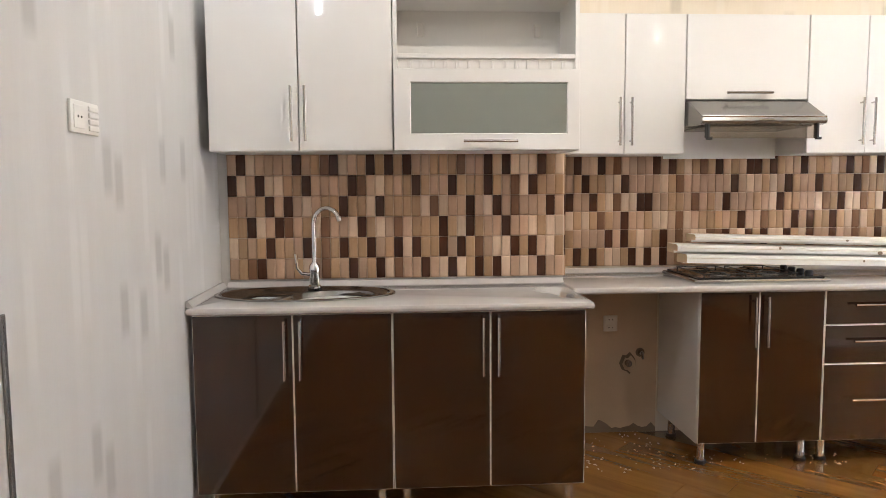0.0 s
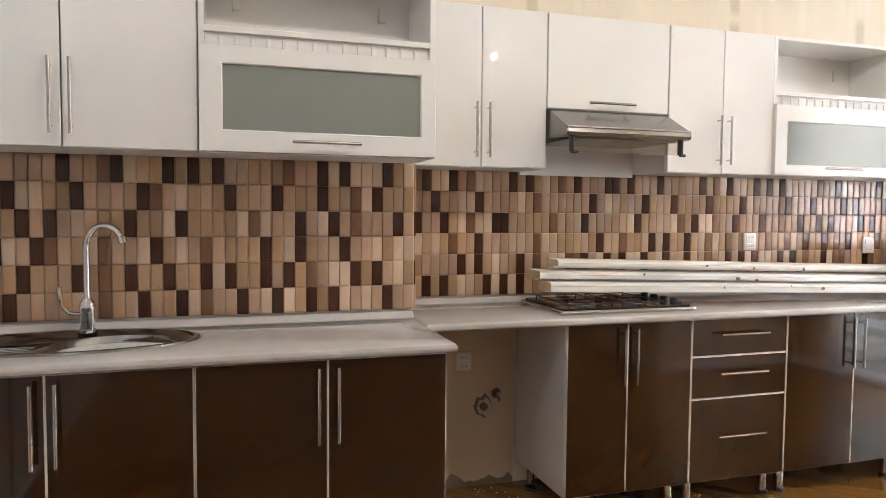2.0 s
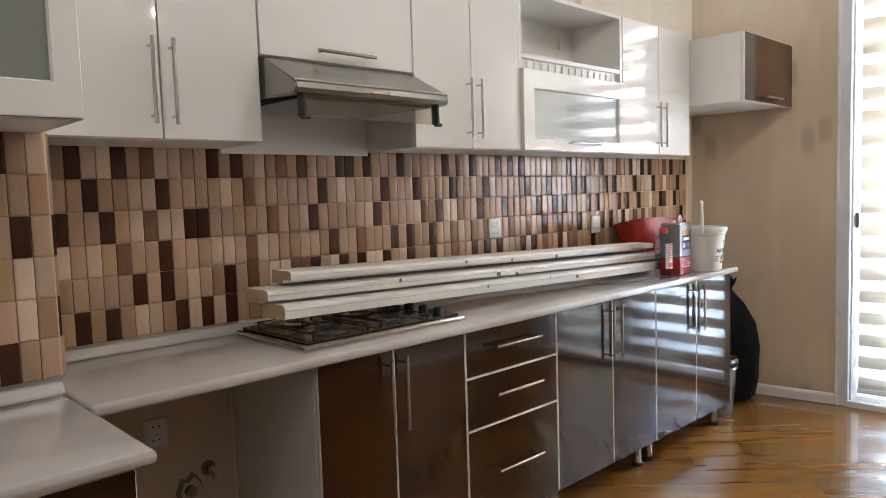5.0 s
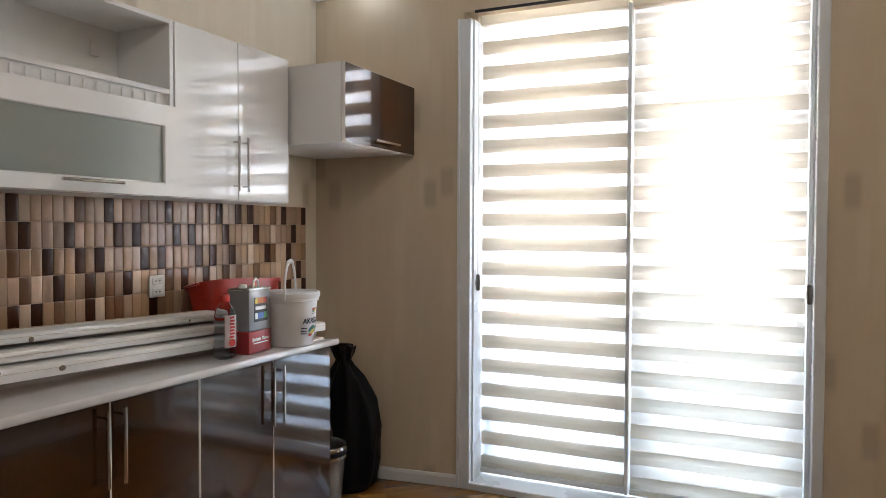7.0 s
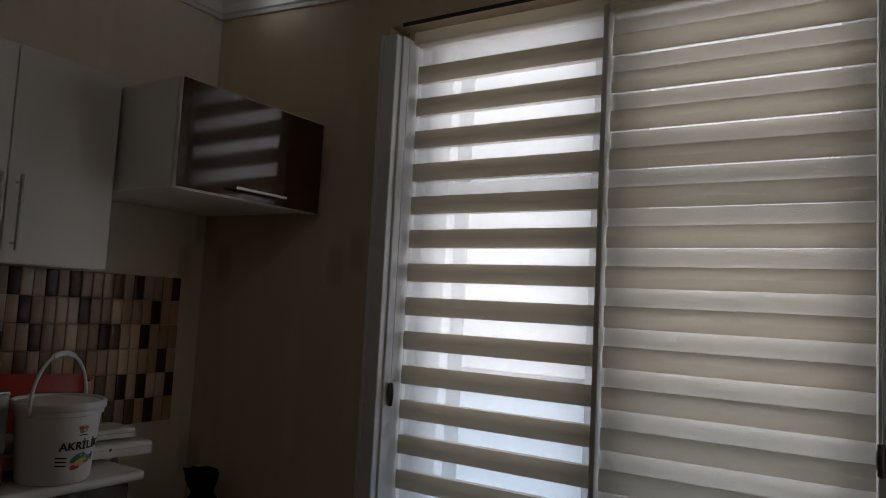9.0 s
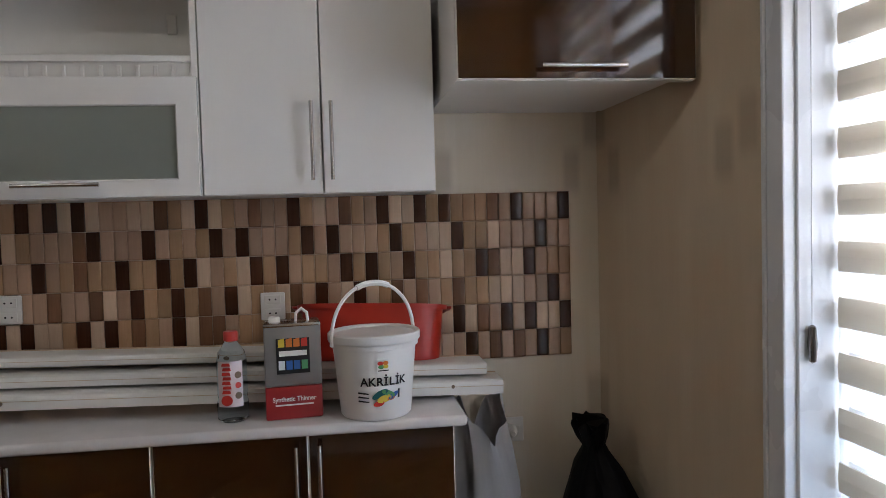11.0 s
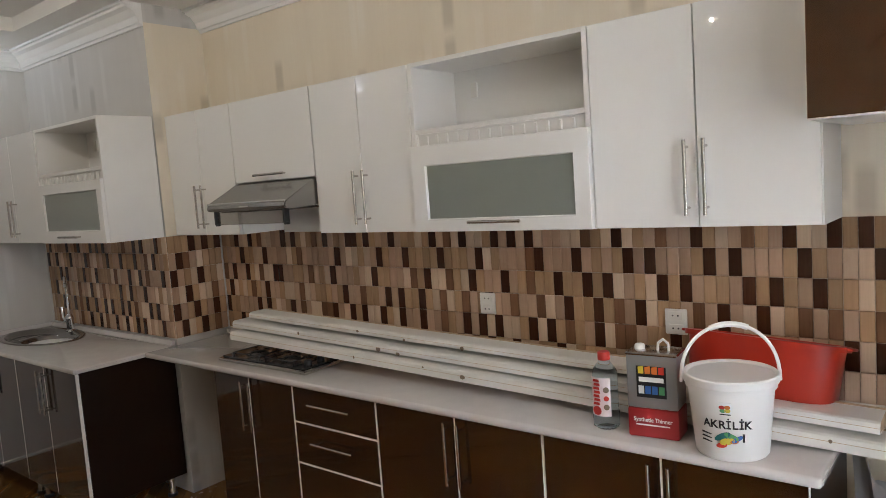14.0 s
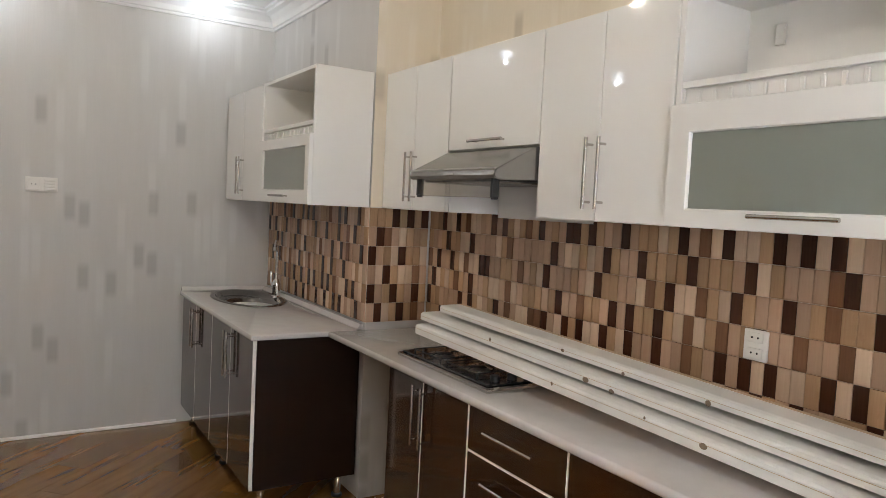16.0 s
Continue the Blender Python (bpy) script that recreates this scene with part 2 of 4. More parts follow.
M_BUCKET = worn("white_bucket_plastic", (0.78, 0.765, 0.74), 0.32, vary=0.04)
M_RED = worn("red_basin_plastic", (0.36, 0.020, 0.008), 0.34, vary=0.10)
M_CAN = worn("grey_can_print", (0.26, 0.255, 0.26), 0.3, metal=0.3, vary=0.06)
M_CANRED = worn("red_can_print", (0.30, 0.018, 0.02), 0.32, vary=0.08)
M_BAGWHITE = worn("white_bag_film", (0.44, 0.43, 0.43), 0.35, vary=0.15, scale=9.0)
M_BAGBLACK = worn("black_bag_film", (0.004, 0.004, 0.0045), 0.5, vary=0.4, scale=9.0)
M_BAGBLACK.node_tree.nodes["Principled BSDF"].inputs["Specular IOR Level"].default_value = 0.15
M_INK = material("black_ink", (0.012, 0.012, 0.014), 0.4)
M_INKS = {"yellow": material("ink_yellow", (0.62, 0.47, 0.05), 0.4), "orange": material("ink_orange", (0.55, 0.16, 0.03), 0.4),
          "red": material("ink_red", (0.5, 0.03, 0.02), 0.4), "blue": material("ink_blue", (0.04, 0.13, 0.42), 0.4),
          "green": material("ink_green", (0.10, 0.34, 0.14), 0.4), "teal": material("ink_teal", (0.02, 0.16, 0.16), 0.4),
          "white": material("ink_white", (0.8, 0.8, 0.78), 0.4)}
M_PET = glass_like("bottle_plastic", (0.80, 0.91, 0.99), 0.06, 1.0, 1.05)
M_LABEL = worn("bottle_label", (0.72, 0.62, 0.62), 0.4, vary=0.05)
M_CRYSTAL = glow("lit_crystal", (0.80, 0.88, 1.0), 9.0)
M_CONCRETE = worn("outdoor_render", (0.50, 0.54, 0.58), 0.8, vary=0.08)

# ---- mesh helpers ----


def box_into(bm, x0, x1, y0, y1, z0, z1, mat=0):
    vs = [bm.verts.new(p) for p in ((x0, y0, z0), (x1, y0, z0), (x1, y1, z0), (x0, y1, z0), (x0, y0, z1), (x1, y0, z1), (x1, y1, z1), (x0, y1, z1))]
    fs = [bm.faces.new([vs[i] for i in q]) for q in ((3, 2, 1, 0), (4, 5, 6, 7), (0, 1, 5, 4), (1, 2, 6, 5), (2, 3, 7, 6), (3, 0, 4, 7))]
    for f in fs:
        f.material_index = mat
    return fs


def box(x0, x1, y0, y1, z0, z1, bevel=0.0, segs=2):
    bm = bmesh.new()
    box_into(bm, x0, x1, y0, y1, z0, z1)
    if bevel:
        bmesh.ops.bevel(bm, geom=list(bm.edges), offset=bevel, segments=segs, profile=0.5, affect="EDGES")
    return bm


def rings_into(bm, rings, close_ends=True, segs=None):
    """Skin a list of closed rings of points."""
    rows = [[bm.verts.new(p) for p in r] for r in rings]
    k = len(rows[0])
    for a, b in zip(rows, rows[1:]):
        for i in range(k):
            bm.faces.new((a[i], a[(i + 1) % k], b[(i + 1) % k], b[i]))
    if close_ends:
        bm.faces.new(rows[0][::-1])
        bm.faces.new(rows[-1])
    return bm


def lathe(profile, segs=24, cx=0.0, cy=0.0, sx=1.0, sy=1.0, close_ends=True):
    bm = bmesh.new()
    rings_into(bm, [[(cx + sx * r * math.cos(2 * math.pi * i / segs), cy + sy * r * math.sin(2 * math.pi * i / segs), z) for i in range(segs)] for r, z in profile], close_ends)
    return bm


def tube_into(bm, points, radius, segs=10, flat=1.0):
    pts = [Vector(p) for p in points]
    rings = []
    side = None
    for i, p in enumerate(pts):
        d = (pts[min(i + 1, len(pts) - 1)] - pts[max(i - 1, 0)]).normalized()
        if side is None:
            side = d.cross(Vector((0, 0, 1)) if abs(d.z) < 0.9 else Vector((0, 1, 0))).normalized()
        else:
            side = (side - d * side.dot(d)).normalized()
        up = side.cross(d)
        rings.append([p + radius * (math.cos(a) * side + flat * math.sin(a) * up) for a in (2 * math.pi * j / segs for j in range(segs))])
    return rings_into(bm, rings)


def tube(points, radius, segs=10):
    return tube_into(bmesh.new(), points, radius, segs)


def mesh_of(name, bm, mats, smooth=False):
    bmesh.ops.recalc_face_normals(bm, faces=list(bm.faces))
    me = bpy.data.meshes.new(name)
    bm.to_mesh(me)
    bm.free()
    for m in (mats if isinstance(mats, (list, tuple)) else (mats,)):
        me.materials.append(m)
    if smooth:
        for p in me.polygons:
            p.use_smooth = True
        me.set_sharp_from_angle(angle=radians(38))
    return me


def part(name, bm, mats, parent, label="", smooth=False):
    ob = new(name, mesh_of(name, bm, mats, smooth))
    ob.parent = parent
    if label:
        tagged(ob, label)
    return ob


def thing(name, label, category, group="", m=None):
    ob = new(name)
    ob.empty_display_size = 0.1
    if m is not None:
        ob.matrix_world = m
    return tagged(ob, label, category, group)


def single(name, bm, mats, label, category, group="", smooth=False, m=None):
    ob = new(name, mesh_of(name, bm, mats, smooth))
    if m is not None:
        ob.matrix_world = m
    return tagged(ob, label, category, group)


def structure(name, bm, mats, label, category="wall", smooth=False, m=None):
    ob = single(name, bm, mats, label, category, smooth=smooth, m=m)
    return tagged(ob, kind="structure")


def letters(name, text, size, mat, parent, m, label=""):
    cu = bpy.data.curves.new(name, "FONT")
    cu.body, cu.size, cu.align_x, cu.align_y, cu.extrude, cu.offset = text, size, "CENTER", "CENTER", 0.0004, size * 0.022
    cu.materials.append(mat)
    tmp = bpy.data.objects.new("tmp", cu)
    scene.collection.objects.link(tmp)
    dg = bpy.context.evaluated_depsgraph_get()
    me = bpy.data.meshes.new_from_object(tmp.evaluated_get(dg))
    bpy.data.objects.remove(tmp)
    ob = new(name, me)
    ob.parent = parent
    ob.matrix_basis = m
    if label:
        tagged(ob, label)
    return ob


# ---- setting: plan in metres ----
X_LEFT, Y_SINK, Y_MAIN, X_STEP = -0.985, 3.29, 3.64, 0.60
CEIL, CORN = 2.72, 2.60
Y_BACK, Y_BUMP, X_BUMP = -1.6, 0.79, 3.25

structure("wall_left", box(X_LEFT - 0.2, X_LEFT, Y_BACK - 0.2, Y_MAIN + 0.2, 0, 2.95), M_PAPER_GREY, "wall papered in pale grey with soft upright strokes")
structure("wall_sink", box(X_LEFT, X_STEP, Y_SINK, Y_MAIN + 0.2, 0, 2.95), M_PAPER_GREY, "projecting wall behind the sink, pale grey paper")
structure("wall_main", box(X_STEP, 4.75, Y_MAIN, Y_MAIN + 0.2, 0, 2.95), M_PAPER_CREAM, "long kitchen wall papered in cream wood-stroke pattern")
structure("wall_return", box(X_STEP, X_STEP + 0.003, Y_SINK - 0.0005, Y_MAIN, 1.47, 2.62), M_PAPER_CREAM, "short return of the sink wall in cream paper")
structure("wall_back", box(X_LEFT, X_BUMP, Y_BACK - 0.2, Y_BACK, 0, 2.95), M_PAPER_GREY, "plain papered wall opposite the kitchen units")
structure("wall_bump", box(X_BUMP, 4.85, Y_BACK - 0.2, Y_BUMP, 0, 2.95), M_PAPER_CREAM_SHADED, "projecting papered wall beside the window")


def slanted_wall():
    bm = bmesh.new()
    lo = [bm.verts.new(p) for p in ((4.425, Y_MAIN, 0), (4.548, 2.80, 0), (4.89, 2.81, 0), (4.89, Y_MAIN, 0))]
    r = bmesh.ops.extrude_face_region(bm, geom=[bm.faces.new(lo)])
    for v in r["geom"]:
        if isinstance(v, bmesh.types.BMVert):
            v.co.z = 2.95
    return bm


structure("wall_window_side", slanted_wall(), M_PAPER_CREAM_SHADED, "short papered wall between corner and window")
bm = bmesh.new()
box_into(bm, 0.0, 1.66, 0, 0.34, 2.466, 2.95)
box_into(bm, 1.66, 2.25, 0, 0.34, 0, 2.95)
structure("wall_window", bm, M_PAPER_CREAM_SHADED, "papered wall around the tall window", m=WIN)
structure("ceiling", box(X_LEFT - 0.2, 5.0, Y_BACK - 0.2, Y_MAIN + 0.2, 2.80, 2.95), M_CEILING, "white painted ceiling", "ceiling")

# dropped border of the ceiling, with a rounded inner lip
bm = bmesh.new()
BX0, BX1, BY0, BY1 = X_LEFT, 4.85, Y_BACK, Y_MAIN
for a in ((BX0, BX1, BY1 - 0.62, BY1), (BX0, BX1, BY0, BY0 + 0.62), (BX0, BX0 + 0.62, BY0 + 0.62, BY1 - 0.62), (4.02, BX1, BY0 + 0.62, BY1 - 0.62)):
    box_into(bm, *a, CEIL, 2.80)
structure("ceiling_border", bm, M_CEILING, "dropped white ceiling border with lamps", "ceiling")


def cornice(name, p, q):
    """Stepped and curved moulding from p to q; the room lies to the right of the way."""
    d = (Vector(q) - Vector(p)).to_3d()
    ln = d.length
    prof = [(0.0, CORN), (0.012, CORN), (0.016, CORN + 0.014), (0.026, CORN + 0.018), (0.034, CORN + 0.05), (0.062, CORN + 0.083),
            (0.090, CORN + 0.094), (0.094, CORN + 0.106), (0.112, CORN + 0.108), (0.112, CEIL), (0.0, CEIL)]
    bm = bmesh.new()
    rings_into(bm, [[(x, -o, z) for o, z in prof] for x in (-0.0, ln)])
    m = Matrix.Translation((p[0], p[1], 0)) @ Matrix.Rotation(math.atan2(d.y, d.x), 4, "Z")
    structure(name, bm, M_CORNICE, "white moulded plaster cornice", "cornice", m=m)


single("wall_cable", box(X_LEFT, X_LEFT + 0.008, 1.506, 1.522, 0.0, 1.06, 0.003), M_HOOD, "thin grey cable duct running up the wall", "cable duct")
cornice("trim_left", (X_LEFT, Y_BACK), (X_LEFT, Y_SINK))
cornice("trim_sink", (X_LEFT, Y_SINK), (X_STEP, Y_SINK))
cornice("trim_main", (X_STEP, Y_MAIN), (4.43, Y_MAIN))
cornice("trim_window_side", (4.425, Y_MAIN), (4.548, 2.80))
cornice("trim_window", (4.548, 2.80), (4.60, Y_BUMP))
cornice("trim_bump", (4.62, Y_BUMP), (X_BUMP, Y_BUMP))

# skirting
for nm, p, q in (("baseboard_left", (X_LEFT, Y_BACK), (X_LEFT, 2.72)), ("baseboard_corner", (4.425, Y_MAIN), (4.548, 2.80)), ("baseboard_end", (3.9, Y_MAIN), (4.42, Y_MAIN)),
                 ("baseboard_window", (4.59, 1.14), (4.60, Y_BUMP)), ("baseboard_bump", (4.6, Y_BUMP), (X_BUMP, Y_BUMP))):
    d = Vector(q) - Vector(p)
    tall = 0.020 if nm == "baseboard_left" else 0.066
    bm = bmesh.new()
    rings_into(bm, [[(x, -o, z) for o, z in ((0, 0.002), (0.014, 0.002), (0.014, 0.76 * tall), (0.008, 0.94 * tall), (0, tall))] for x in (0, d.length)])
    structure(nm, bm, M_CORNICE, "low white plastic skirting", "skirting", m=Matrix.Translation((*p, 0)) @ Matrix.Rotation(math.atan2(d.y, d.x), 4, "Z"))

# outside
structure("ground", box(5.6, 400, -400, 400, -3.4, -3.2), M_CONCRETE, "pale ground outside the window", "ground")
structure("balcony_floor", box(4.92, 6.0, 0.2, 4.2, -0.25, -0.06), M_CONCRETE, "pale balcony slab", "balcony")
structure("balcony_parapet", box(5.9, 6.0, 0.2, 4.2, -0.06, 1.02, 0.01), M_CONCRETE, "pale rendered balcony parapet", "balcony")

# ---- window with two banded blinds ----
win = tagged(thing("window_1", "tall white plastic window door behind blinds", "window", m=WIN), kind="structure")
part("jamb", box(-0.028, 0.042, -0.012, 0.22, 0.0, 2.43, 0.005), M_PVC, win, "white plastic reveal")
part("jamb_lip", box(-0.028, -0.014, -0.020, -0.012, 0.0, 2.43, 0.003), M_PVC, win)
part("jamb_fillet", box(0.042, 0.052, 0.02, 0.22, 0.0, 2.43, 0.002), M_PVC, win)
part("jamb", box(1.615, 1.66, -0.006, 0.22, 0.0, 2.43, 0.005), M_PVC, win)
part("sill", box(0.0, 1.66, -0.01, 0.35, -0.02, 0.035, 0.006), M_PVC, win)
for x0, x1 in ((0.052, 0.165), (0.745, 0.925), (1.50, 1.615)):
    part("stile", box(x0, x1, 0.215, 0.28, 0.035, 2.466, 0.006), M_PVC, win)
for z0, z1 in ((0.035, 0.14), (1.80, 1.89), (2.37, 2.466)):
    for x0, x1 in ((0.165, 0.745), (0.925, 1.50)):
        part("rail", box(x0, x1, 0.218, 0.277, z0, z1, 0.006), M_PVC, win)
for x0, x1 in ((0.165, 0.745), (0.925, 1.50)):
    for z0, z1 in ((0.14, 1.80), (1.89, 2.37)):
        g = part("pane", box(x0, x1, 0.24, 0.246, z0, z1), M_GLASS, win, "clear glass pane")
        g.visible_shadow = False

PERIOD, BAND = 0.1285, 0.069


def blind(name, x0, x1, offset, label):
    b = thing(name, label, "blind", "banded blinds at the window", WIN)
    part("cassette", box(x0, x1, 0.075, 0.165, 2.412, 2.464, 0.008), M_OPAQUE, b, "cloth-covered head box")
    for y, off, nm in ((0.115, 0.0, "front"), (0.141, offset, "back")):
        sheer = bmesh.new()
        box_into(sheer, x0 + 0.004, x1 - 0.004, y, y + 0.0006, 0.09, 2.42)
        part("sheer_cloth", sheer, M_SHEER, b, "sheer white cloth")
        z = 2.267 + off
        while z > 0.07:
            strip = bmesh.new()
            top = min(z + BAND, 2.41)
            sag = 0.0025
            rings_into(strip, [[(x, y - 0.0016 + (0.0 if abs(i - 2) == 2 else -sag * (2 - abs(i - 2)) / 2), zz) for i, zz in enumerate([z + (top - z) * k / 4 for k in range(5)])]
                               + [(x, y + 0.0022, top), (x, y + 0.0022, z)] for x in (x0 + 0.004, x1 - 0.004)])
            part("band", strip, M_OPAQUE, b)
            z -= PERIOD
    part("bottom_bar", box(x0 + 0.002, x1 - 0.002, 0.10, 0.16, 0.06, 0.09, 0.006), M_PVC, b)
    return b


left_blind = blind("zebra_blind", 0.058, 0.813, 0.0, "beige banded roller blind set open, light between bands")
part("side_rail", box(0.814, 0.832, 0.09, 0.15, 0.06, 2.44, 0.003), M_PVC, left_blind)
right_blind = blind("zebra_blind", 0.836, 1.592, 0.0600, "beige banded roller blind set closed")
part("side_rail", box(1.593, 1.613, 0.09, 0.15, 0.06, 2.44, 0.003), M_PVC, right_blind)


def chain(parent, x, z):
    bm = lathe([(0.0, -0.045), (0.010, -0.04), (0.014, 0.0), (0.010, 0.04), (0.0, 0.045)], 12, sy=0.7, close_ends=False)
    k = part("chain_weight", bm, M_HOOD, parent, "grey oval chain weight", True)
    k.matrix_basis = Matrix.Translation((x, 0.045, z))
    part("chain", tube([(x, 0.045, 2.45), (x, 0.045, z + 0.04)], 0.0016, 6), M_PVC, parent)


chain(left_blind, 0.064, 1.075)
chain(right_blind, 1.600, 1.075)
single("curtain_slot", box(0.06, 1.645, -0.004, 0.0, 2.455, 2.470, 0.001), M_BLACK, "dark slot of a recessed curtain track", "curtain track", m=WIN)

# ---- ceiling lamps ----


def ceiling_lamp(x, y, watts, tint, z=CEIL, size=1.0):
    lamp = thing("ceiling_spot", "small square crystal ceiling spot, cool on the border, added fill inside", "ceiling lamp", "recessed ceiling spots", pose(x, y, z) @ Matrix.Scale(size, 4))
    part("frame", box(-0.05, 0.05, -0.05, 0.05, -0.010, 0.0, 0.003), M_CHROME, lamp)
    bm = bmesh.new()
    rings_into(bm, [[(s * sx, s * sy, z) for sx, sy in ((-1, -1), (0, -1.08), (1, -1), (1.08, 0), (1, 1), (0, 1.08), (-1, 1), (-1.08, 0))] for s, z in ((0.040, -0.011), (0.036, -0.040), (0.030, -0.052))])
    part("crystal", bm, M_CRYSTAL, lamp, "glowing crystal block")
    bulb = new("bulb", bpy.data.lights.new("bulb", "POINT"))
    bulb.data.energy = watts
    bulb.data.shadow_soft_size = 0.014
    bulb.data.color = tint
    bulb.parent = lamp
    bulb.location = (0, 0, -0.085)


COOL, WARM_FILL = (0.80, 0.89, 1.0), (1.0, 0.93, 0.83)
for x, y in ((4.355, 3.29), (4.395, 2.13)):
    ceiling_lamp(x, y, 0.9, COOL)
for x, y in ((-0.76, 2.84), (-0.76, 1.65), (-0.76, 0.45)):
    ceiling_lamp(x, y, 2.3, COOL)
# five tiny lamps added out of view on the inner ceiling as warm fill
for x, y, watts in ((0.65, 1.75, 19.0), (1.95, 1.75, 24.0), (3.15, 1.75, 4.0), (0.65, -0.3, 5.0), (2.4, -0.3, 8.0)):
    ceiling_lamp(x, y, watts, WARM_FILL, 2.80, 0.4)

# ---- handles, legs, doors ----


def bar_handle(parent, p, length, upright, lift=0.030):
    """Round bar on two posts; p is its middle on the door face, which looks to -y."""
    bm = bmesh.new()
    a = Vector((0, 0, 1)) if upright else Vector((1, 0, 0))
    mid = Vector((0, -lift, 0))
    tube_into(bm, [mid - a * length / 2, mid + a * length / 2], 0.0058, 10)
    for s in (-1, 1):
        e = a * (length / 2 - 0.022) * s
        tube_into(bm, [e + Vector((0, 0.001, 0)), e + mid], 0.0042, 8)
    ob = part("handle", bm, M_STEEL, parent, "brushed steel bar handle", True)
    ob.location = p
    return ob


def slab_door(name, x0, x1, z0, z1, y, front, parent, thick=0.018):
    """Flat front with its face at y and a pale edge band."""
    g, bev = (0.0012, 0.0022) if front is M_BROWN else (0.0022, 0.0010)
    bm = box(x0 + g, x1 - g, y, y + thick, z0 + g, z1 - g, bev, 1)
    bm.normal_update()
    for f in bm.faces:
        f.material_index = 0 if abs(f.normal.y) > 0.9 else 1
    return part(name, bm, [front, M_EDGE if front is M_BROWN else M_CARCASS], parent)


def leg(parent, x, y):
    part("leg", lathe([(0.019, 0.012), (0.019, 0.10), (0.024, 0.105), (0.024, 0.116)], 16, x, y), M_CHROME, parent, "chrome leg", True)
    part("foot", lathe([(0.026, 0.0), (0.028, 0.004), (0.026, 0.016), (0.02, 0.018)], 16, x, y), M_BLACK, parent, "black plastic foot", True)


def carcass(parent, x0, x1, y0, y1, z0, z1, sides=(None, None)):
    t = 0.016
    part("side_panel", box(x0, x0 + t, y0, y1, z0, z1), sides[0] or M_CARCASS, parent)
    part("side_panel", box(x1 - t, x1, y0, y1, z0, z1), sides[1] or M_CARCASS, parent)
    part("bottom_panel", box(x0 + t, x1 - t, y0, y1, z0, z0 + t), M_CARCASS, parent)
    part("top_panel", box(x0 + t, x1 - t, y0, y1, z1 - t, z1), M_CARCASS, parent)
    part("back_panel", box(x0 + t, x1 - t, y1 - 0.005, y1, z0 + t, z1 - t), M_CARCASS, parent)


def base_unit(label, x0, x1, yf, y1, div, end_sides=(None, None), z1=0.832):
    u = thing("base_cabinet", label, "cabinet", "floor units under the worktop")
    carcass(u, x0, x1, yf + 0.020, y1, 0.116, z1, end_sides)
    for a, b, hx in ((x0, div, div - 0.030), (div, x1, div + 0.030)):
        d = slab_door("door", a, b, 0.118, z1 - 0.002, yf, M_BROWN, u)
        bar_handle(d, (hx, yf, 0.692), 0.232, True)
    for x in (x0 + 0.05, x1 - 0.05):
        for y in (yf + 0.075, y1 - 0.07):
            leg(u, x, y)
    return u


SB, B, BW = 2.742, 3.122, 3.63
base_unit("glossy dark brown two-door sink cabinet on chrome legs", -0.965, -0.199, SB, 3.28, -0.583)
base_unit("glossy dark brown two-door cabinet beside the sink", -0.197, 0.568, SB, 3.28, 0.187, (None, M_BROWNSIDE))
base_unit("brown two-door cabinet under the gas hob, white side", 1.198, 1.786, B, BW, 1.476)
dr = thing("drawer_cabinet", "brown three-drawer cabinet with steel bar handles", "drawers", "floor units under the worktop")
carcass(dr, 1.789, 2.289, B + 0.02, BW, 0.116, 0.832)
for z0, z1, hz in ((0.669, 0.830, 0.763), (0.485, 0.667, 0.594), (0.118, 0.483, 0.318)):
    d = slab_door("drawer_front", 1.789, 2.289, z0, z1, B, M_BROWN, dr)
    bar_handle(d, (2.04, B, hz), 0.25, False)
for x in (1.835, 2.245):
    for y in (B + 0.075, BW - 0.07):
        leg(dr, x, y)
base_unit("brown two-door cabinet reflecting the window", 2.292, 3.038, B, BW, 2.680)
base_unit("brown two-door cabinet at the end of the row", 3.041, 3.820, B, BW, 3.432, (None, M_BROWNSIDE))

# ---- worktops ----


def slab_with_hole(x0, x1, y0, y1, z0, z1, cx, cy, a, b):
    """Worktop with rounded edges and an oval cut-out."""
    turns = sorted([2 * math.pi * k / 64 for k in range(64)] + [math.atan2(yy - cy, xx - cx) % (2 * math.pi) for xx in (x0, x1) for yy in (y0, y1)])

    def outer(t, d):
        c, q = math.cos(t), math.sin(t)
        k = min(((x1 if c > 0 else x0) - cx) / c if abs(c) > 1e-9 else 1e9, ((y1 if q > 0 else y0) - cy) / q if abs(q) > 1e-9 else 1e9)
        return min(max(cx + k * c, x0 + d), x1 - d), min(max(cy + k * q, y0 + d), y1 - d)

    r = 0.012
    inner = [(cx + a * math.cos(t), cy + b * math.sin(t)) for t in turns]
    rows = [[(*p, z0) for p in inner], [(*outer(t, r), z0) for t in turns], [(*outer(t, r * 0.3), z0 + r * 0.3) for t in turns], [(*outer(t, 0), z0 + r) for t in turns],
            [(*outer(t, 0), z1 - r) for t in turns], [(*outer(t, r * 0.3), z1 - r * 0.3) for t in turns], [(*outer(t, r), z1) for t in turns], [(*p, z1) for p in inner]]
    bm = bmesh.new()
    rings_into(bm, rows + [rows[0]], close_ends=False)
    bmesh.ops.remove_doubles(bm, verts=list(bm.verts), dist=0.00005)
    return bm


CT = 0.862
top1 = single("worktop", slab_with_hole(X_LEFT + 0.004, 0.598, 2.722, 3.284, CT - 0.03, CT, -0.57, 3.045, 0.372, 0.199), M_COUNTER, "pale grey glossy laminate worktop around the sink", "worktop", smooth=True)
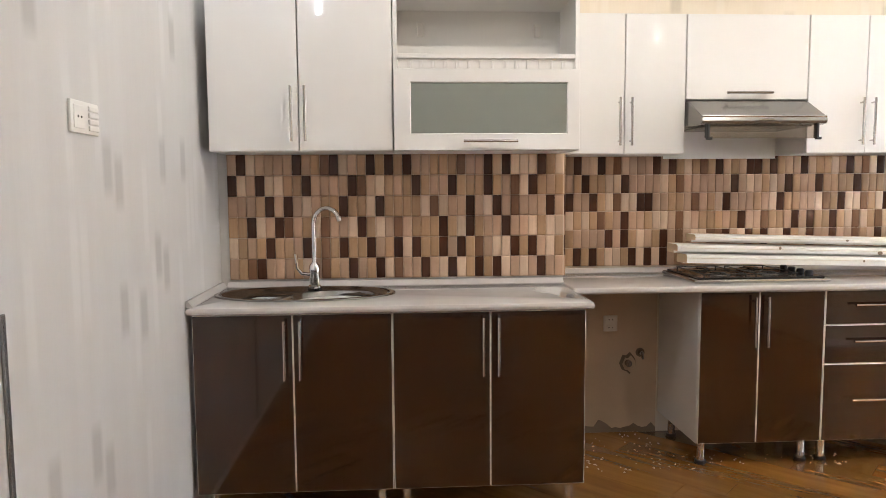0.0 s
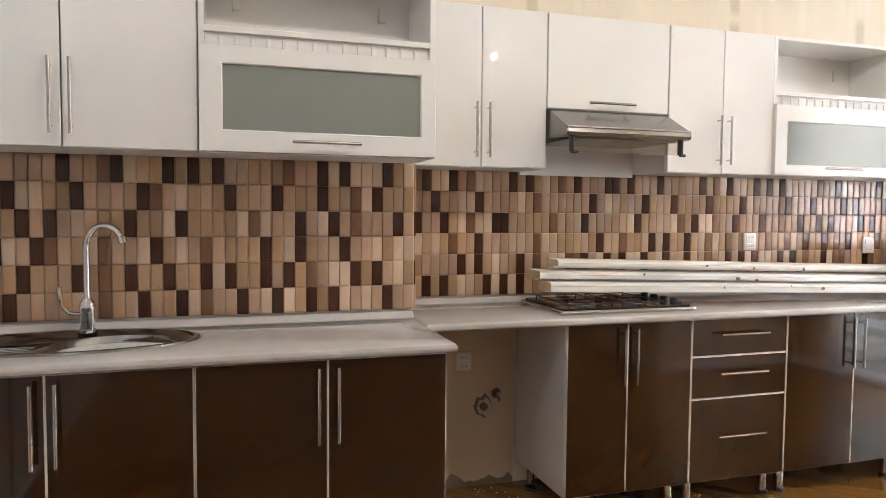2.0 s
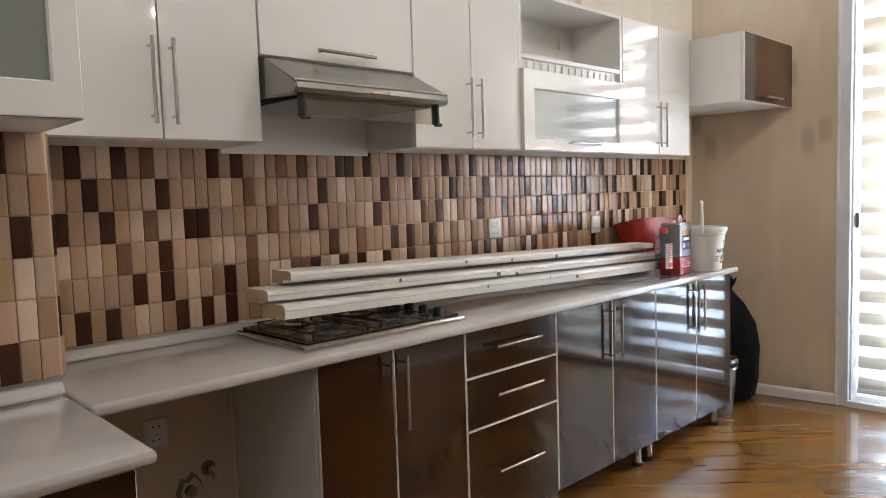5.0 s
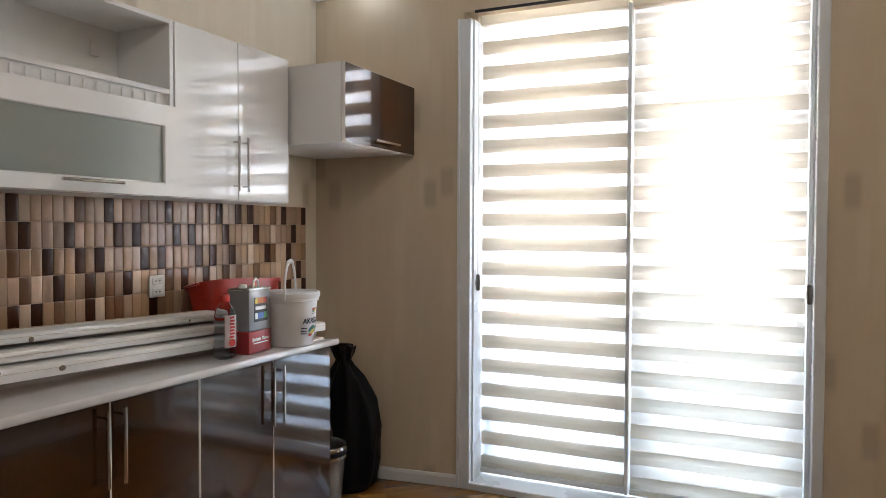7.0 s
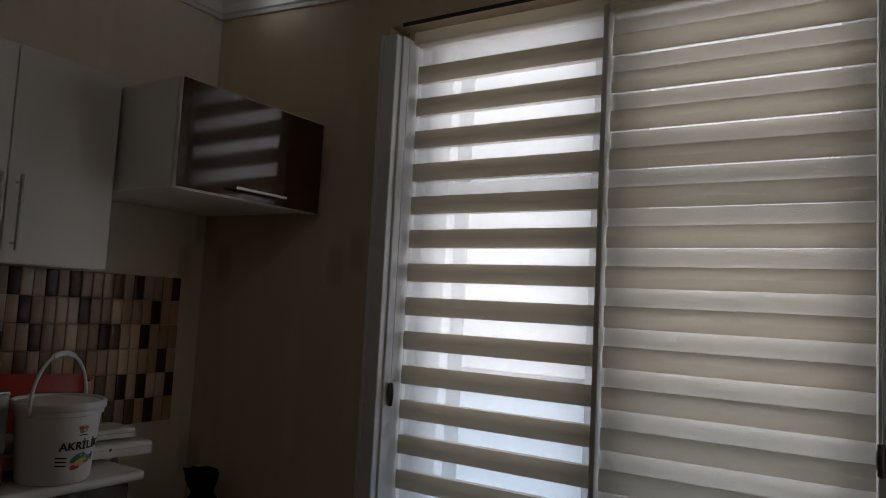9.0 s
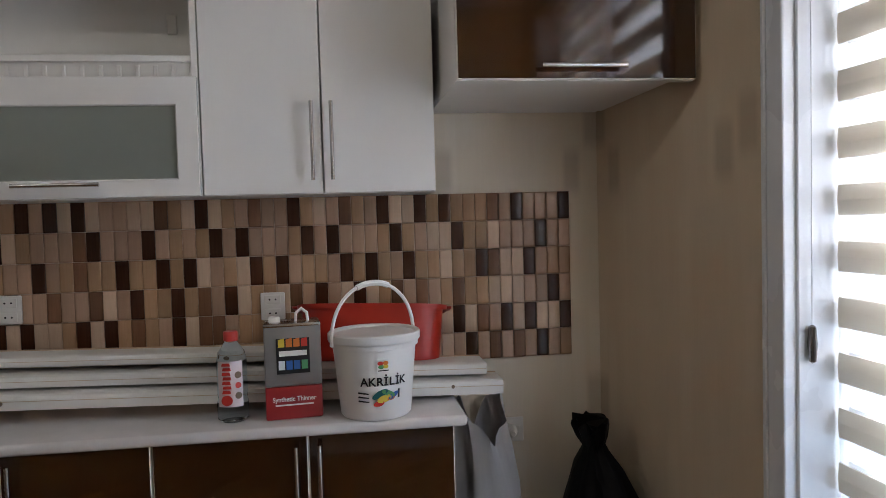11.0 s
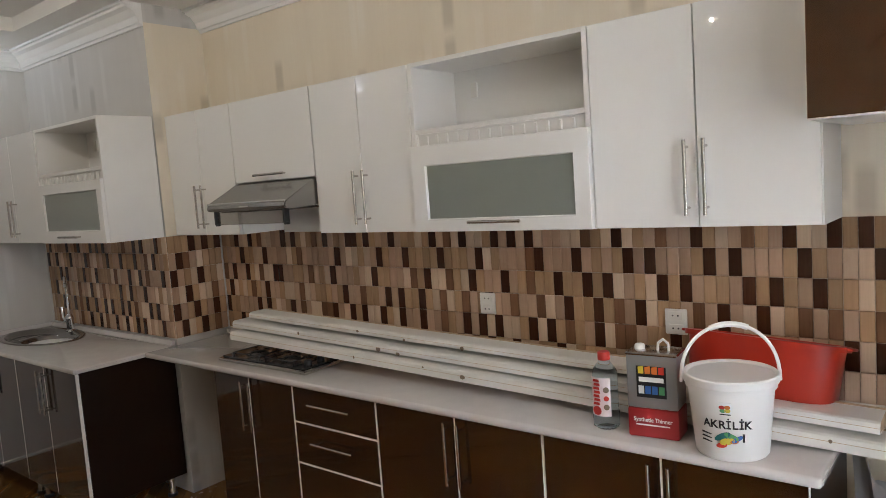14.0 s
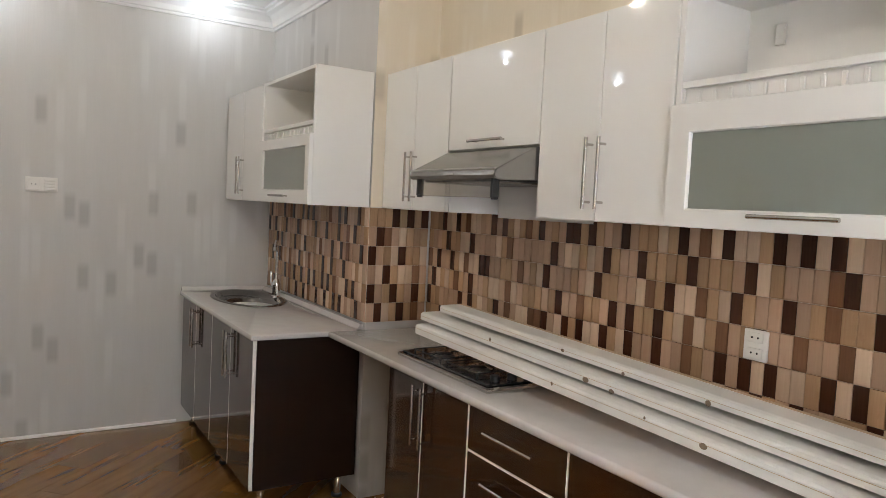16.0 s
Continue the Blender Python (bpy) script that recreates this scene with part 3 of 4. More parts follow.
top2 = single("worktop", box(0.602, 3.852, 3.092, 3.634, CT - 0.03, CT, 0.010, 3), M_COUNTER, "long pale grey glossy laminate worktop", "worktop", smooth=True)

part("edge_strip", box(0.5985, 0.6005, 2.734, 3.08, CT - 0.020, CT - 0.010), M_COUNTER, top1, "pale glued end strip")
part("edge_strip", box(3.8525, 3.8545, 3.104, 3.624, CT - 0.020, CT - 0.010), M_COUNTER, top2, "pale glued end strip")


def upstand(p, q, label):
    d = Vector(q) - Vector(p)
    bm = bmesh.new()
    rings_into(bm, [[(x, -o, z) for o, z in ((0.001, CT + 0.001), (0.028, CT + 0.001), (0.028, CT + 0.006), (0.010, CT + 0.025), (0.001, CT + 0.027))] for x in (0, d.length)])
    return single("upstand", bm, M_COUNTER, label, "worktop trim", "worktop upstands", m=Matrix.Translation((*p, 0)) @ Matrix.Rotation(math.atan2(d.y, d.x), 4, "Z"))


upstand((X_LEFT + 0.003, 2.73), (X_LEFT + 0.003, 3.28), "pale plastic upstand along the side wall")
upstand((X_LEFT + 0.035, 3.278), (0.596, 3.278), "pale plastic upstand under the tiles behind the sink")
upstand((0.61, 3.29), (0.61, 3.60), "pale plastic upstand on the wall return").matrix_world = Matrix.Translation((0.612, 3.60, 0)) @ Matrix.Rotation(radians(90), 4, "Z")
upstand((0.64, 3.628), (3.84, 3.628), "pale plastic upstand under the long tiled wall")

# ---- sink and tap ----
sink = thing("sink", "oval stainless steel inset sink with drainer", "sink")
SEG = 48


def sink_ring(cx, cy, a, b, z):
    return [(cx + a * math.cos(2 * math.pi * i / SEG), cy + b * math.sin(2 * math.pi * i / SEG), CT + z) for i in range(SEG)]


bm = bmesh.new()
rings_into(bm, [sink_ring(-0.57, 3.045, 0.385, 0.212, 0.001), sink_ring(-0.57, 3.045, 0.382, 0.209, 0.007), sink_ring(-0.57, 3.045, 0.372, 0.199, 0.009), sink_ring(-0.57, 3.040, 0.352, 0.176, 0.005),
                sink_ring(-0.57, 3.035, 0.330, 0.160, -0.016), sink_ring(-0.56, 3.033, 0.310, 0.150, -0.022), sink_ring(-0.46, 3.03, 0.215, 0.153, -0.018), sink_ring(-0.44, 3.03, 0.196, 0.151, -0.006), sink_ring(-0.44, 3.03, 0.186, 0.143, -0.016),
                sink_ring(-0.43, 3.03, 0.172, 0.132, -0.10), sink_ring(-0.42, 3.03, 0.140, 0.110, -0.140), sink_ring(-0.42, 3.03, 0.04, 0.04, -0.150)], close_ends=False)
part("basin", bm, M_SINK, sink, "brushed steel bowl and rim", True)
part("drain", lathe([(0.042, CT - 0.148), (0.036, CT - 0.144), (0.012, CT - 0.146), (0.0, CT - 0.146)], 20, -0.42, 3.03, close_ends=False), M_CHROME, sink, "chrome drain cup", True)
for i in range(6):
    part("ridge", tube([(-0.82 + 0.012 * abs(i - 2.5), 2.965 + 0.027 * i, CT - 0.021), (-0.68, 2.965 + 0.027 * i, CT - 0.021)], 0.0035, 6), M_STEEL, sink, "", True)

tap = thing("mixer_tap", "chrome swan-neck mixer tap with side lever", "tap", m=pose(-0.552, 3.215, CT + 0.004))
part("base", lathe([(0.030, 0.0), (0.030, 0.008), (0.024, 0.014), (0.023, 0.07), (0.026, 0.085), (0.024, 0.10), (0.014, 0.115)], 20), M_CHROME, tap, "", True)
arc = [(0, 0, 0.11), (0, 0, 0.22)] + [(0.062 - 0.062 * math.cos(a), -0.062 * 0.75 * (1 - math.cos(a)) * 0.6, 0.285 + 0.075 * math.sin(a)) for a in (math.pi * k / 12 for k in range(0, 11))]
part("spout", tube(arc, 0.010, 12), M_CHROME, tap, "curved chrome spout", True)
end = arc[-1]
part("aerator", tube([end, (end[0] + 0.006, end[1] - 0.001, end[2] - 0.02)], 0.013, 12), M_CHROME, tap, "", True)
part("lever", tube([(-0.02, 0, 0.06), (-0.055, -0.005, 0.065), (-0.075, -0.008, 0.09), (-0.082, -0.008, 0.155)], 0.008, 8), M_CHROME, tap, "chrome side lever", True)

# ---- gas hob ----
hob = thing("gas_hob", "black four-burner gas hob with steel rim", "hob", m=pose(1.51, 3.365, CT + 0.001))
part("tray", box(-0.325, 0.325, -0.205, 0.205, 0.0, 0.018, 0.008, 2), M_STEEL, hob, "steel tray edge", True)
part("plate", box(-0.305, 0.305, -0.190, 0.190, 0.018, 0.026, 0.003, 1), M_IRON, hob, "black glossy plate")
for x, y, r in ((-0.16, -0.08, 0.052), (0.09, -0.08, 0.044), (-0.16, 0.1, 0.044), (0.09, 0.1, 0.052)):
    b = part("burner", lathe([(r * 1.2, 0.026), (r * 1.2, 0.030), (r, 0.034), (r * 0.7, 0.036), (0.0, 0.036)], 20, x, y, close_ends=False), M_STEEL, hob, "steel burner ring", True)
    part("cap", lathe([(r * 0.72, 0.034), (r * 0.72, 0.038), (r * 0.6, 0.041), (0, 0.041)], 18, x, y, close_ends=False), M_IRON, b, "black burner cap", True)
for x in (-0.16, 0.09):
    bm = bmesh.new()
    G = 0.038
    tube_into(bm, [(x - 0.10, -0.16, G), (x + 0.10, -0.16, G), (x + 0.10, 0.17, G), (x - 0.10, 0.17, G), (x - 0.10, -0.16, G)], 0.0026, 6)
    grid = part("pan_grid", bm, M_BLACK, hob, "black iron pan support")
    part("cross_bar", tube([(x, -0.16, G), (x, 0.17, G)], 0.0026, 6), M_BLACK, grid)
    part("cross_bar", tube([(x - 0.10, 0.0, G), (x + 0.10, 0.0, G)], 0.0026, 6), M_BLACK, grid)
    for dx in (-0.10, 0.10):
        for y in (-0.155, 0.165):
            part("grid_foot", tube([(x + dx, y, G), (x + dx, y, 0.026)], 0.0032, 6), M_BLACK, grid)
for i in range(4):
    part("knob", lathe([(0.018, 0.026), (0.017, 0.044), (0.012, 0.048), (0.0, 0.048)], 16, 0.262, -0.13 + 0.075 * i, close_ends=False), M_BLACK, hob, "black control knob", True)

# ---- wall units ----
UB, UT = 1.466, 2.122
US, UM = 2.984, 3.350


def wall_unit(label, x0, x1, yf, y1, div, z0=UB):
    u = thing("wall_cabinet", label, "cabinet", "white wall units")
    carcass(u, x0, x1, yf + 0.02, y1, z0, UT)
    for a, b, hx in ((x0, div, div - 0.028), (div, x1, div + 0.028)):
        d = slab_door("door", a, b, z0, UT, yf, M_WHITE, u)
        bar_handle(d, (hx, yf, 1.617), 0.225, True)
    return u


def flap(parent, x0, x1, z0, z1, y, glass):
    """Framed flap with a frosted pane."""
    gx0, gx1, gz0, gz1 = glass
    bm = bmesh.new()
    rings_into(bm, [[(a, yy, c) for a, c in pts] for yy, pts in (
        (y + 0.020, ((gx0, gz0), (gx1, gz0), (gx1, gz1), (gx0, gz1))),
        (y + 0.020, ((x0, z0), (x1, z0), (x1, z1), (x0, z1))),
        (y + 0.002, ((x0, z0), (x1, z0), (x1, z1), (x0, z1))),
        (y, ((x0 + 0.002, z0 + 0.002), (x1 - 0.002, z0 + 0.002), (x1 - 0.002, z1 - 0.002), (x0 + 0.002, z1 - 0.002))),
        (y, ((gx0 - 0.004, gz0 - 0.004), (gx1 + 0.004, gz0 - 0.004), (gx1 + 0.004, gz1 + 0.004), (gx0 - 0.004, gz1 + 0.004))),
        (y + 0.006, ((gx0, gz0), (gx1, gz0), (gx1, gz1), (gx0, gz1))),
        (y + 0.020, ((gx0, gz0), (gx1, gz0), (gx1, gz1), (gx0, gz1))))], close_ends=False)
    bmesh.ops.remove_doubles(bm, verts=list(bm.verts), dist=0.0001)
    d = part("flap_door", bm, M_WHITE, parent, "white framed flap door")
    part("pane", box(gx0 - 0.001, gx1 + 0.001, y + 0.010, y + 0.014, gz0 - 0.001, gz1 + 0.001), M_FROST, d, "grey-green frosted glass pane")
    return d


def niche_unit(label, x0, x1, yf, y1, glass):
    """Open niche above a slotted rail and a framed glass flap."""
    u = thing("display_cabinet", label, "cabinet", "white wall units")
    t = 0.018
    part("side_panel", box(x0, x0 + t, yf, y1, UB, UT, 0.001, 1), M_CARCASS, u)
    part("side_panel", box(x1 - t, x1, yf, y1, UB, UT, 0.001, 1), M_CARCASS, u)
    part("top_panel", box(x0 + t, x1 - t, yf + 0.001, y1, UT - 0.016, UT), M_CARCASS, u)
    part("bottom_panel", box(x0 + t, x1 - t, yf + 0.022, y1, UB, UB + t), M_CARCASS, u)
    part("back_panel", box(x0 + t, x1 - t, y1 - 0.006, y1, UB + t, UT - 0.016), M_CARCASS, u)
    part("shelf", box(x0 + t, x1 - t, yf + 0.001, y1 - 0.006, 1.846, 1.864, 0.001, 1), M_CARCASS, u)
    part("lower_shelf", box(x0 + t, x1 - t, yf + 0.03, y1 - 0.006, 1.782, 1.796), M_CARCASS, u)
    rail = part("rack_rail", box(x0 + t, x1 - t, yf + 0.016, yf + 0.020, 1.796, 1.846), M_CARCASS, u, "slotted white rail")
    n = 15
    w = (x1 - x0 - 2 * t) / n
    for i in range(n + 1):
        c = x0 + t + i * w
        part("tooth", box(max(c - 0.006, x0 + t), min(c + 0.006, x1 - t), yf + 0.009, yf + 0.016, 1.802, 1.838, 0.002, 1), M_CARCASS, rail)
    for sx in (x0 + t + 0.09, x1 - t - 0.12):
        part("hanging_bracket", box(sx, sx + 0.03, y1 - 0.018, y1 - 0.006, 1.99, 2.05, 0.003), M_SOCKET, u, "white cabinet hanging bracket")
    d = flap(u, x0 + 0.002, x1 - 0.002, UB + 0.001, 1.800, yf - 0.0205, glass)
    bar_handle(d, ((x0 + x1) / 2 + 0.01, yf - 0.0205, 1.503), 0.225, False)
    return u


wall_unit("white glossy two-door wall cabinet over the sink", -0.940, -0.187, US, 3.284, -0.573)
niche_unit("white open-niche wall cabinet with frosted glass flap", -0.185, 0.594, US + 0.002, 3.284, (-0.112, 0.538, 1.537, 1.743))
wall_unit("white glossy two-door wall cabinet beside the hood", 0.606, 1.199, UM, 3.634, 0.905)
wall_unit("white glossy narrow two-door wall cabinet", 1.801, 2.379, UM, 3.634, 2.094)
niche_unit("white open-niche wall cabinet with green-tinted glass flap", 2.381, 3.150, UM + 0.003, 3.634, (2.455, 3.087, 1.518, 1.720))
wall_unit("white glossy two-door wall cabinet above the paint cans", 3.152, 3.820, UM, 3.634, 3.490)
hu = thing("hood_cabinet", "white cabinet with lift-up door above the hood", "cabinet", "white wall units")
carcass(hu, 1.201, 1.799, UM + 0.02, 3.634, 1.722, UT)
bar_handle(slab_door("flap_door", 1.201, 1.799, 1.722, UT, UM, M_WHITE, hu), (1.50, UM, 1.752), 0.225, False)
part("back_panel", box(1.201, 1.799, 3.626, 3.634, 1.452, 1.722), M_CARCASS, hu, "white panel behind the hood")

bc = thing("wall_cabinet", "deep brown lift-up wall cabinet with white sides", "cabinet")
carcass(bc, 3.842, 4.418, 3.078, 3.634, 1.737, 2.094)
part("filler", box(4.418, 4.490, 3.078, 3.10, 1.737, 2.094), M_CARCASS, bc)
part("bottom_filler", box(4.418, 4.430, 3.10, 3.6, 1.737, 1.75), M_CARCASS, bc)
bar_handle(slab_door("flap_door", 3.842, 4.492, 1.737, 2.094, 3.058, M_BROWN, bc), (4.172, 3.058, 1.769), 0.228, False)

# ---- cooker hood ----
hood = thing("cooker_hood", "silver slant-front cooker hood with hanging visor", "cooker hood")
prof = [(3.62, 1.716), (3.345, 1.716), (3.335, 1.710), (3.185, 1.632), (3.172, 1.622), (3.168, 1.606), (3.175, 1.594), (3.20, 1.590), (3.40, 1.600), (3.62, 1.600)]
bm = bmesh.new()
rings_into(bm, [[(x, y, z) for y, z in prof] for x in (1.206, 1.794)])
bmesh.ops.bevel(bm, geom=[e for e in bm.edges if abs(e.verts[0].co.x - e.verts[1].co.x) < 1e-5], offset=0.004, segments=2, affect="EDGES")
part("body", bm, M_HOOD, hood, "silver sheet-metal body", True)
part("lip", tube([(1.210, 3.176, 1.626), (1.790, 3.176, 1.626)], 0.006, 8), M_STEEL, hood, "bright front lip", True)
part("filter", box(1.25, 1.75, 3.22, 3.56, 1.584, 1.590, 0.002, 1), M_HOOD, hood, "grey filter grille")
part("badge", box(1.47, 1.54, 3.1655, 3.169, 1.607, 1.613), M_STEEL, hood, "small pale maker's plate")
part("visor", box(1.245, 1.755, 3.196, 3.199, 1.528, 1.592, 0.001, 1), M_SMOKE, hood, "clear grey plastic visor")
for x in (1.236, 1.752):
    part("visor_bracket", box(x, x + 0.013, 3.185, 3.215, 1.530, 1.594, 0.003), M_BLACK, hood, "black visor bracket")
    part("visor_bracket_foot", box(x, x + 0.028, 3.188, 3.202, 1.522, 1.534, 0.003), M_BLACK, hood)

# ---- boards lying on the worktop ----


def board(x0, x1, y0, depth, z_left, z_right, height, label):
    ln = math.hypot(x1 - x0, z_right - z_left)
    b = thing("door_casing_board", label, "board", "painted boards on the worktop",
              Matrix.Translation((x0, y0, z_left)) @ Matrix.Rotation(-math.atan2(z_right - z_left, x1 - x0), 4, "Y") @ Matrix.Rotation(radians(0.5), 4, "Z"))
    bm = bmesh.new()
    gap = 0.011 if z_left > 0.95 else 0.004
    prof = [(0, gap), (0.045, gap - 0.0002), (0.045, 0), (depth, 0), (depth, height), (0.012, height), (0.003, height - 0.004), (0.0, height - 0.012)]
    rings_into(bm, [[(x, y, z) for y, z in prof] for x in (0, ln)])
    bmesh.ops.recalc_face_normals(bm, faces=list(bm.faces))
    for f in bm.faces:
        f.material_index = 1 if abs(f.normal.x) > 0.9 else 0
    part("plank", bm, [M_BOARD, M_RAW], b)
    part("groove", box(0.002, ln - 0.002, -0.0012, 0.0, height * 0.62, height * 0.645), M_RAW, b, "thin bare rebate line")
    part("raw_edge", box(0.0, ln, depth - 0.014, depth + 0.001, height - 0.010, height + 0.0012), M_RAW, b, "bare wood edge")
    rng = random.Random(int(y0 * 1000))
    for i in range(4):
        u = rng.uniform(0.1, ln - 0.1)
        r = rng.uniform(0.004, 0.009)
        k = part("smear", lathe([(r, 0.0), (r * 0.7, 0.0012), (0.0, 0.0016)], 9, close_ends=False, sx=rng.uniform(0.7, 1.8)), M_DIRT, b, "dried plaster smear")
        k.matrix_basis = Matrix.Translation((u, -0.0003, rng.uniform(0.3, 0.8) * height)) @ Matrix.Rotation(radians(90), 4, "X")
    return b


board(1.180, 3.99, 3.245, 0.12, 0.947, 0.864, 0.044, "long white painted door-casing board lying across the hob")
board(1.150, 3.95, 3.285, 0.13, 0.993, 0.909, 0.042, "second white painted board stacked on the first")
board(1.250, 3.40, 3.318, 0.11, 1.041, 0.976, 0.038, "top white board with stained end")

# ---- things on the worktop ----
bucket = thing("paint_bucket", "white plastic acrylic paint bucket with lid and handle", "bucket", m=pose(3.615, 3.182, CT + 0.001) @ Matrix.Scale(0.905, 4))
part("body", lathe([(0.0, 0.0), (0.100, 0.0), (0.105, 0.006), (0.124, 0.205), (0.131, 0.207), (0.132, 0.232), (0.126, 0.234), (0.0, 0.234)], 40, close_ends=False), M_BUCKET, bucket, "white tapered tub", True)
part("lid", lathe([(0.136, 0.222), (0.138, 0.226), (0.138, 0.244), (0.134, 0.248), (0.126, 0.246), (0.122, 0.240), (0.0, 0.241)], 40, close_ends=False), M_BUCKET, bucket, "white snap-on lid", True)
HA = radians(28)
pts = []
for k in range(25):
    a = math.pi * k / 24
    px, pz = 0.142 * math.cos(a), 0.215 + 0.175 * math.sin(a) ** 0.85
    pts.append((px * math.cos(HA), px * math.sin(HA), pz))
part("handle", tube_into(bmesh.new(), pts, 0.0055, 8), M_BUCKET, bucket, "white plastic bail handle", True)
part("grip", tube_into(bmesh.new(), pts[9:16], 0.009, 8), M_BUCKET, bucket, "", True)


def on_bucket(ang, z, out=0.0015):
    """Placing on the bucket's curved side; ang in degrees from -y towards +x."""
    r = 0.105 + (0.124 - 0.105) * (z - 0.006) / 0.2 + out
    a = radians(ang)
    return Matrix.Translation((r * math.sin(a), -r * math.cos(a), z)) @ Matrix.Rotation(a, 4, "Z") @ Matrix.Rotation(radians(90), 4, "X") @ Matrix.Rotation(radians(5.4), 4, "X")


ang = -23.5
for ch in "AKRİLİK":
    wide = 6.4 if ch == "İ" else 11.0
    letters("printed_letter", ch, 0.034, M_INK, bucket, on_bucket(ang + wide / 2, 0.115, 0.0022))
    ang += wide


def blob(name, parent, m, pts, mat):
    bm = bmesh.new()
    lo = [bm.verts.new((x, y, 0)) for x, y in pts]
    hi = [bm.verts.new((x, y, 0.0006)) for x, y in pts]
    bm.faces.new(hi)
    bm.faces.new(lo[::-1])
    for i in range(len(pts)):
        j = (i + 1) % len(pts)
        bm.faces.new((lo[i], lo[j], hi[j], hi[i]))
    ob = part(name, bm, mat, parent)
    ob.matrix_basis = m
    return ob


def oval(a, b, n=14, turn=0.0):
    return [(a * math.cos(t) * math.cos(turn) - b * math.sin(t) * math.sin(turn), a * math.cos(t) * math.sin(turn) + b * math.sin(t) * math.cos(turn)) for t in (2 * math.pi * k / n for k in range(n))]


blob("print_square", bucket, on_bucket(9, 0.164, 0.0012), [(-0.018, -0.020), (0.018, -0.020), (0.018, 0.020), (-0.018, 0.020)], M_INKS["white"])
for ang, dz, c in ((5, 0.170, "red"), (12, 0.171, "orange"), (6, 0.160, "green"), (12, 0.161, "yellow")):
    blob("print_petal", bucket, on_bucket(ang, dz, 0.0028), oval(0.0085, 0.006), M_INKS[c])
blob("print_bar", bucket, on_bucket(9, 0.149, 0.0028), [(-0.015, -0.0015), (0.015, -0.0015), (0.015, 0.0015), (-0.015, 0.0015)], M_INK)
for ang, dz, a, b, t, c in ((4, 0.080, 0.026, 0.010, 0.5, "teal"), (16, 0.082, 0.022, 0.008, -0.4, "green"), (10, 0.066, 0.022, 0.011, 0.3, "yellow"), (2, 0.052, 0.016, 0.008, 0.2, "red"), (24, 0.074, 0.018, 0.007, 0.6, "blue"), (20, 0.066, 0.012, 0.006, 0.2, "orange")):
    blob("print_splash", bucket, on_bucket(ang, dz, 0.0022 + abs(ang) * 0.00006), oval(a, b, 12, t), M_INKS[c])
for i in range(3):
    blob("print_stripe", bucket, on_bucket(-20, 0.084 - 0.012 * i, 0.002), [(-0.017, -0.002), (0.015, -0.004), (0.017, -0.001), (-0.015, 0.003)], M_INK)
blob("print_block", bucket, on_bucket(33, 0.078, 0.002), [(-0.003, -0.014), (0.003, -0.014), (0.003, 0.012), (-0.003, 0.012)], M_INK)

can = thing("thinner_can", "grey and red rectangular metal thinner can", "can", m=pose(3.394, 3.208, CT + 0.001, 0, 0, 6) @ Matrix.Diagonal((0.90, 0.95, 1, 1)))
part("lower_body", box(-0.083, 0.083, -0.052, 0.052, 0.0, 0.088, 0.006), M_CANRED, can, "dark red printed base band", True)
part("upper_body", box(-0.0825, 0.0825, -0.0515, 0.0515, 0.0885, 0.252, 0.006), M_CAN, can, "grey printed body", True)
part("top_rim", box(-0.0835, 0.0835, -0.0525, 0.0525, 0.246, 0.256, 0.004), M_STEEL, can, "folded metal rim", True)
part("cap", lathe([(0.017, 0.256), (0.017, 0.266), (0.014, 0.270), (0, 0.270)], 18, -0.05, 0.0, close_ends=False), M_BUCKET, can, "white screw cap", True)
part("carry_handle", tube([(0.012, -0.01, 0.256), (0.014, -0.01, 0.278), (0.03, -0.01, 0.290), (0.046, -0.01, 0.278), (0.048, -0.01, 0.256)], 0.0045, 8), M_BUCKET, can, "white carry handle", True)
FC = Matrix.Translation((0, -0.0535, 0)) @ Matrix.Rotation(radians(90), 4, "X")
blob("print_panel", can, FC @ Matrix.Translation((0, 0.170, 0)), [(-0.048, -0.047), (0.048, -0.047), (0.048, 0.047), (-0.048, 0.047)], M_INK)
for i, c in enumerate(("yellow", "orange", "orange", "red")):
    x = -0.033 + 0.022 * i
    blob("print_swatch", can, FC @ Matrix.Translation((x, 0.202, 0.0008)), [(-0.009, -0.008), (0.009, -0.008), (0.009, 0.016), (-0.009, 0.012)], M_INKS[c])
for i, c in enumerate(("white", "blue", "blue", "green")):
    x = -0.033 + 0.022 * i
    blob("print_swatch", can, FC @ Matrix.Translation((x, 0.146, 0.0008)), [(-0.009, -0.012), (0.009, -0.012), (0.009, 0.012), (-0.009, 0.012)], M_INKS[c])
blob("print_name", can, FC @ Matrix.Translation((0, 0.177, 0.0008)), [(-0.040, -0.007), (0.040, -0.007), (0.040, 0.007), (-0.040, 0.007)], M_INKS["white"])
letters("printed_words", "Synthetic Thinner", 0.0175, M_INKS["white"], can, FC @ Matrix.Translation((0, 0.055, 0.0008)))
blob("print_line", can, FC @ Matrix.Translation((0, 0.040, 0.0008)), [(-0.055, -0.002), (0.055, -0.002), (0.055, 0.002), (-0.055, 0.002)], M_INKS["white"])

bottle = thing("plastic_bottle", "clear plastic bottle with red cap and label", "bottle", m=pose(3.236, 3.190, CT + 0.001, 0, 0, 0))
part("body", lathe([(0.0, 0.002), (0.030, 0.0), (0.040, 0.008), (0.041, 0.05), (0.037, 0.06), (0.039, 0.07), (0.039, 0.16), (0.034, 0.185), (0.018, 0.208), (0.0155, 0.214), (0.0155, 0.222), (0.0, 0.222)], 28, close_ends=False), M_PET, bottle, "clear ribbed bottle", True)
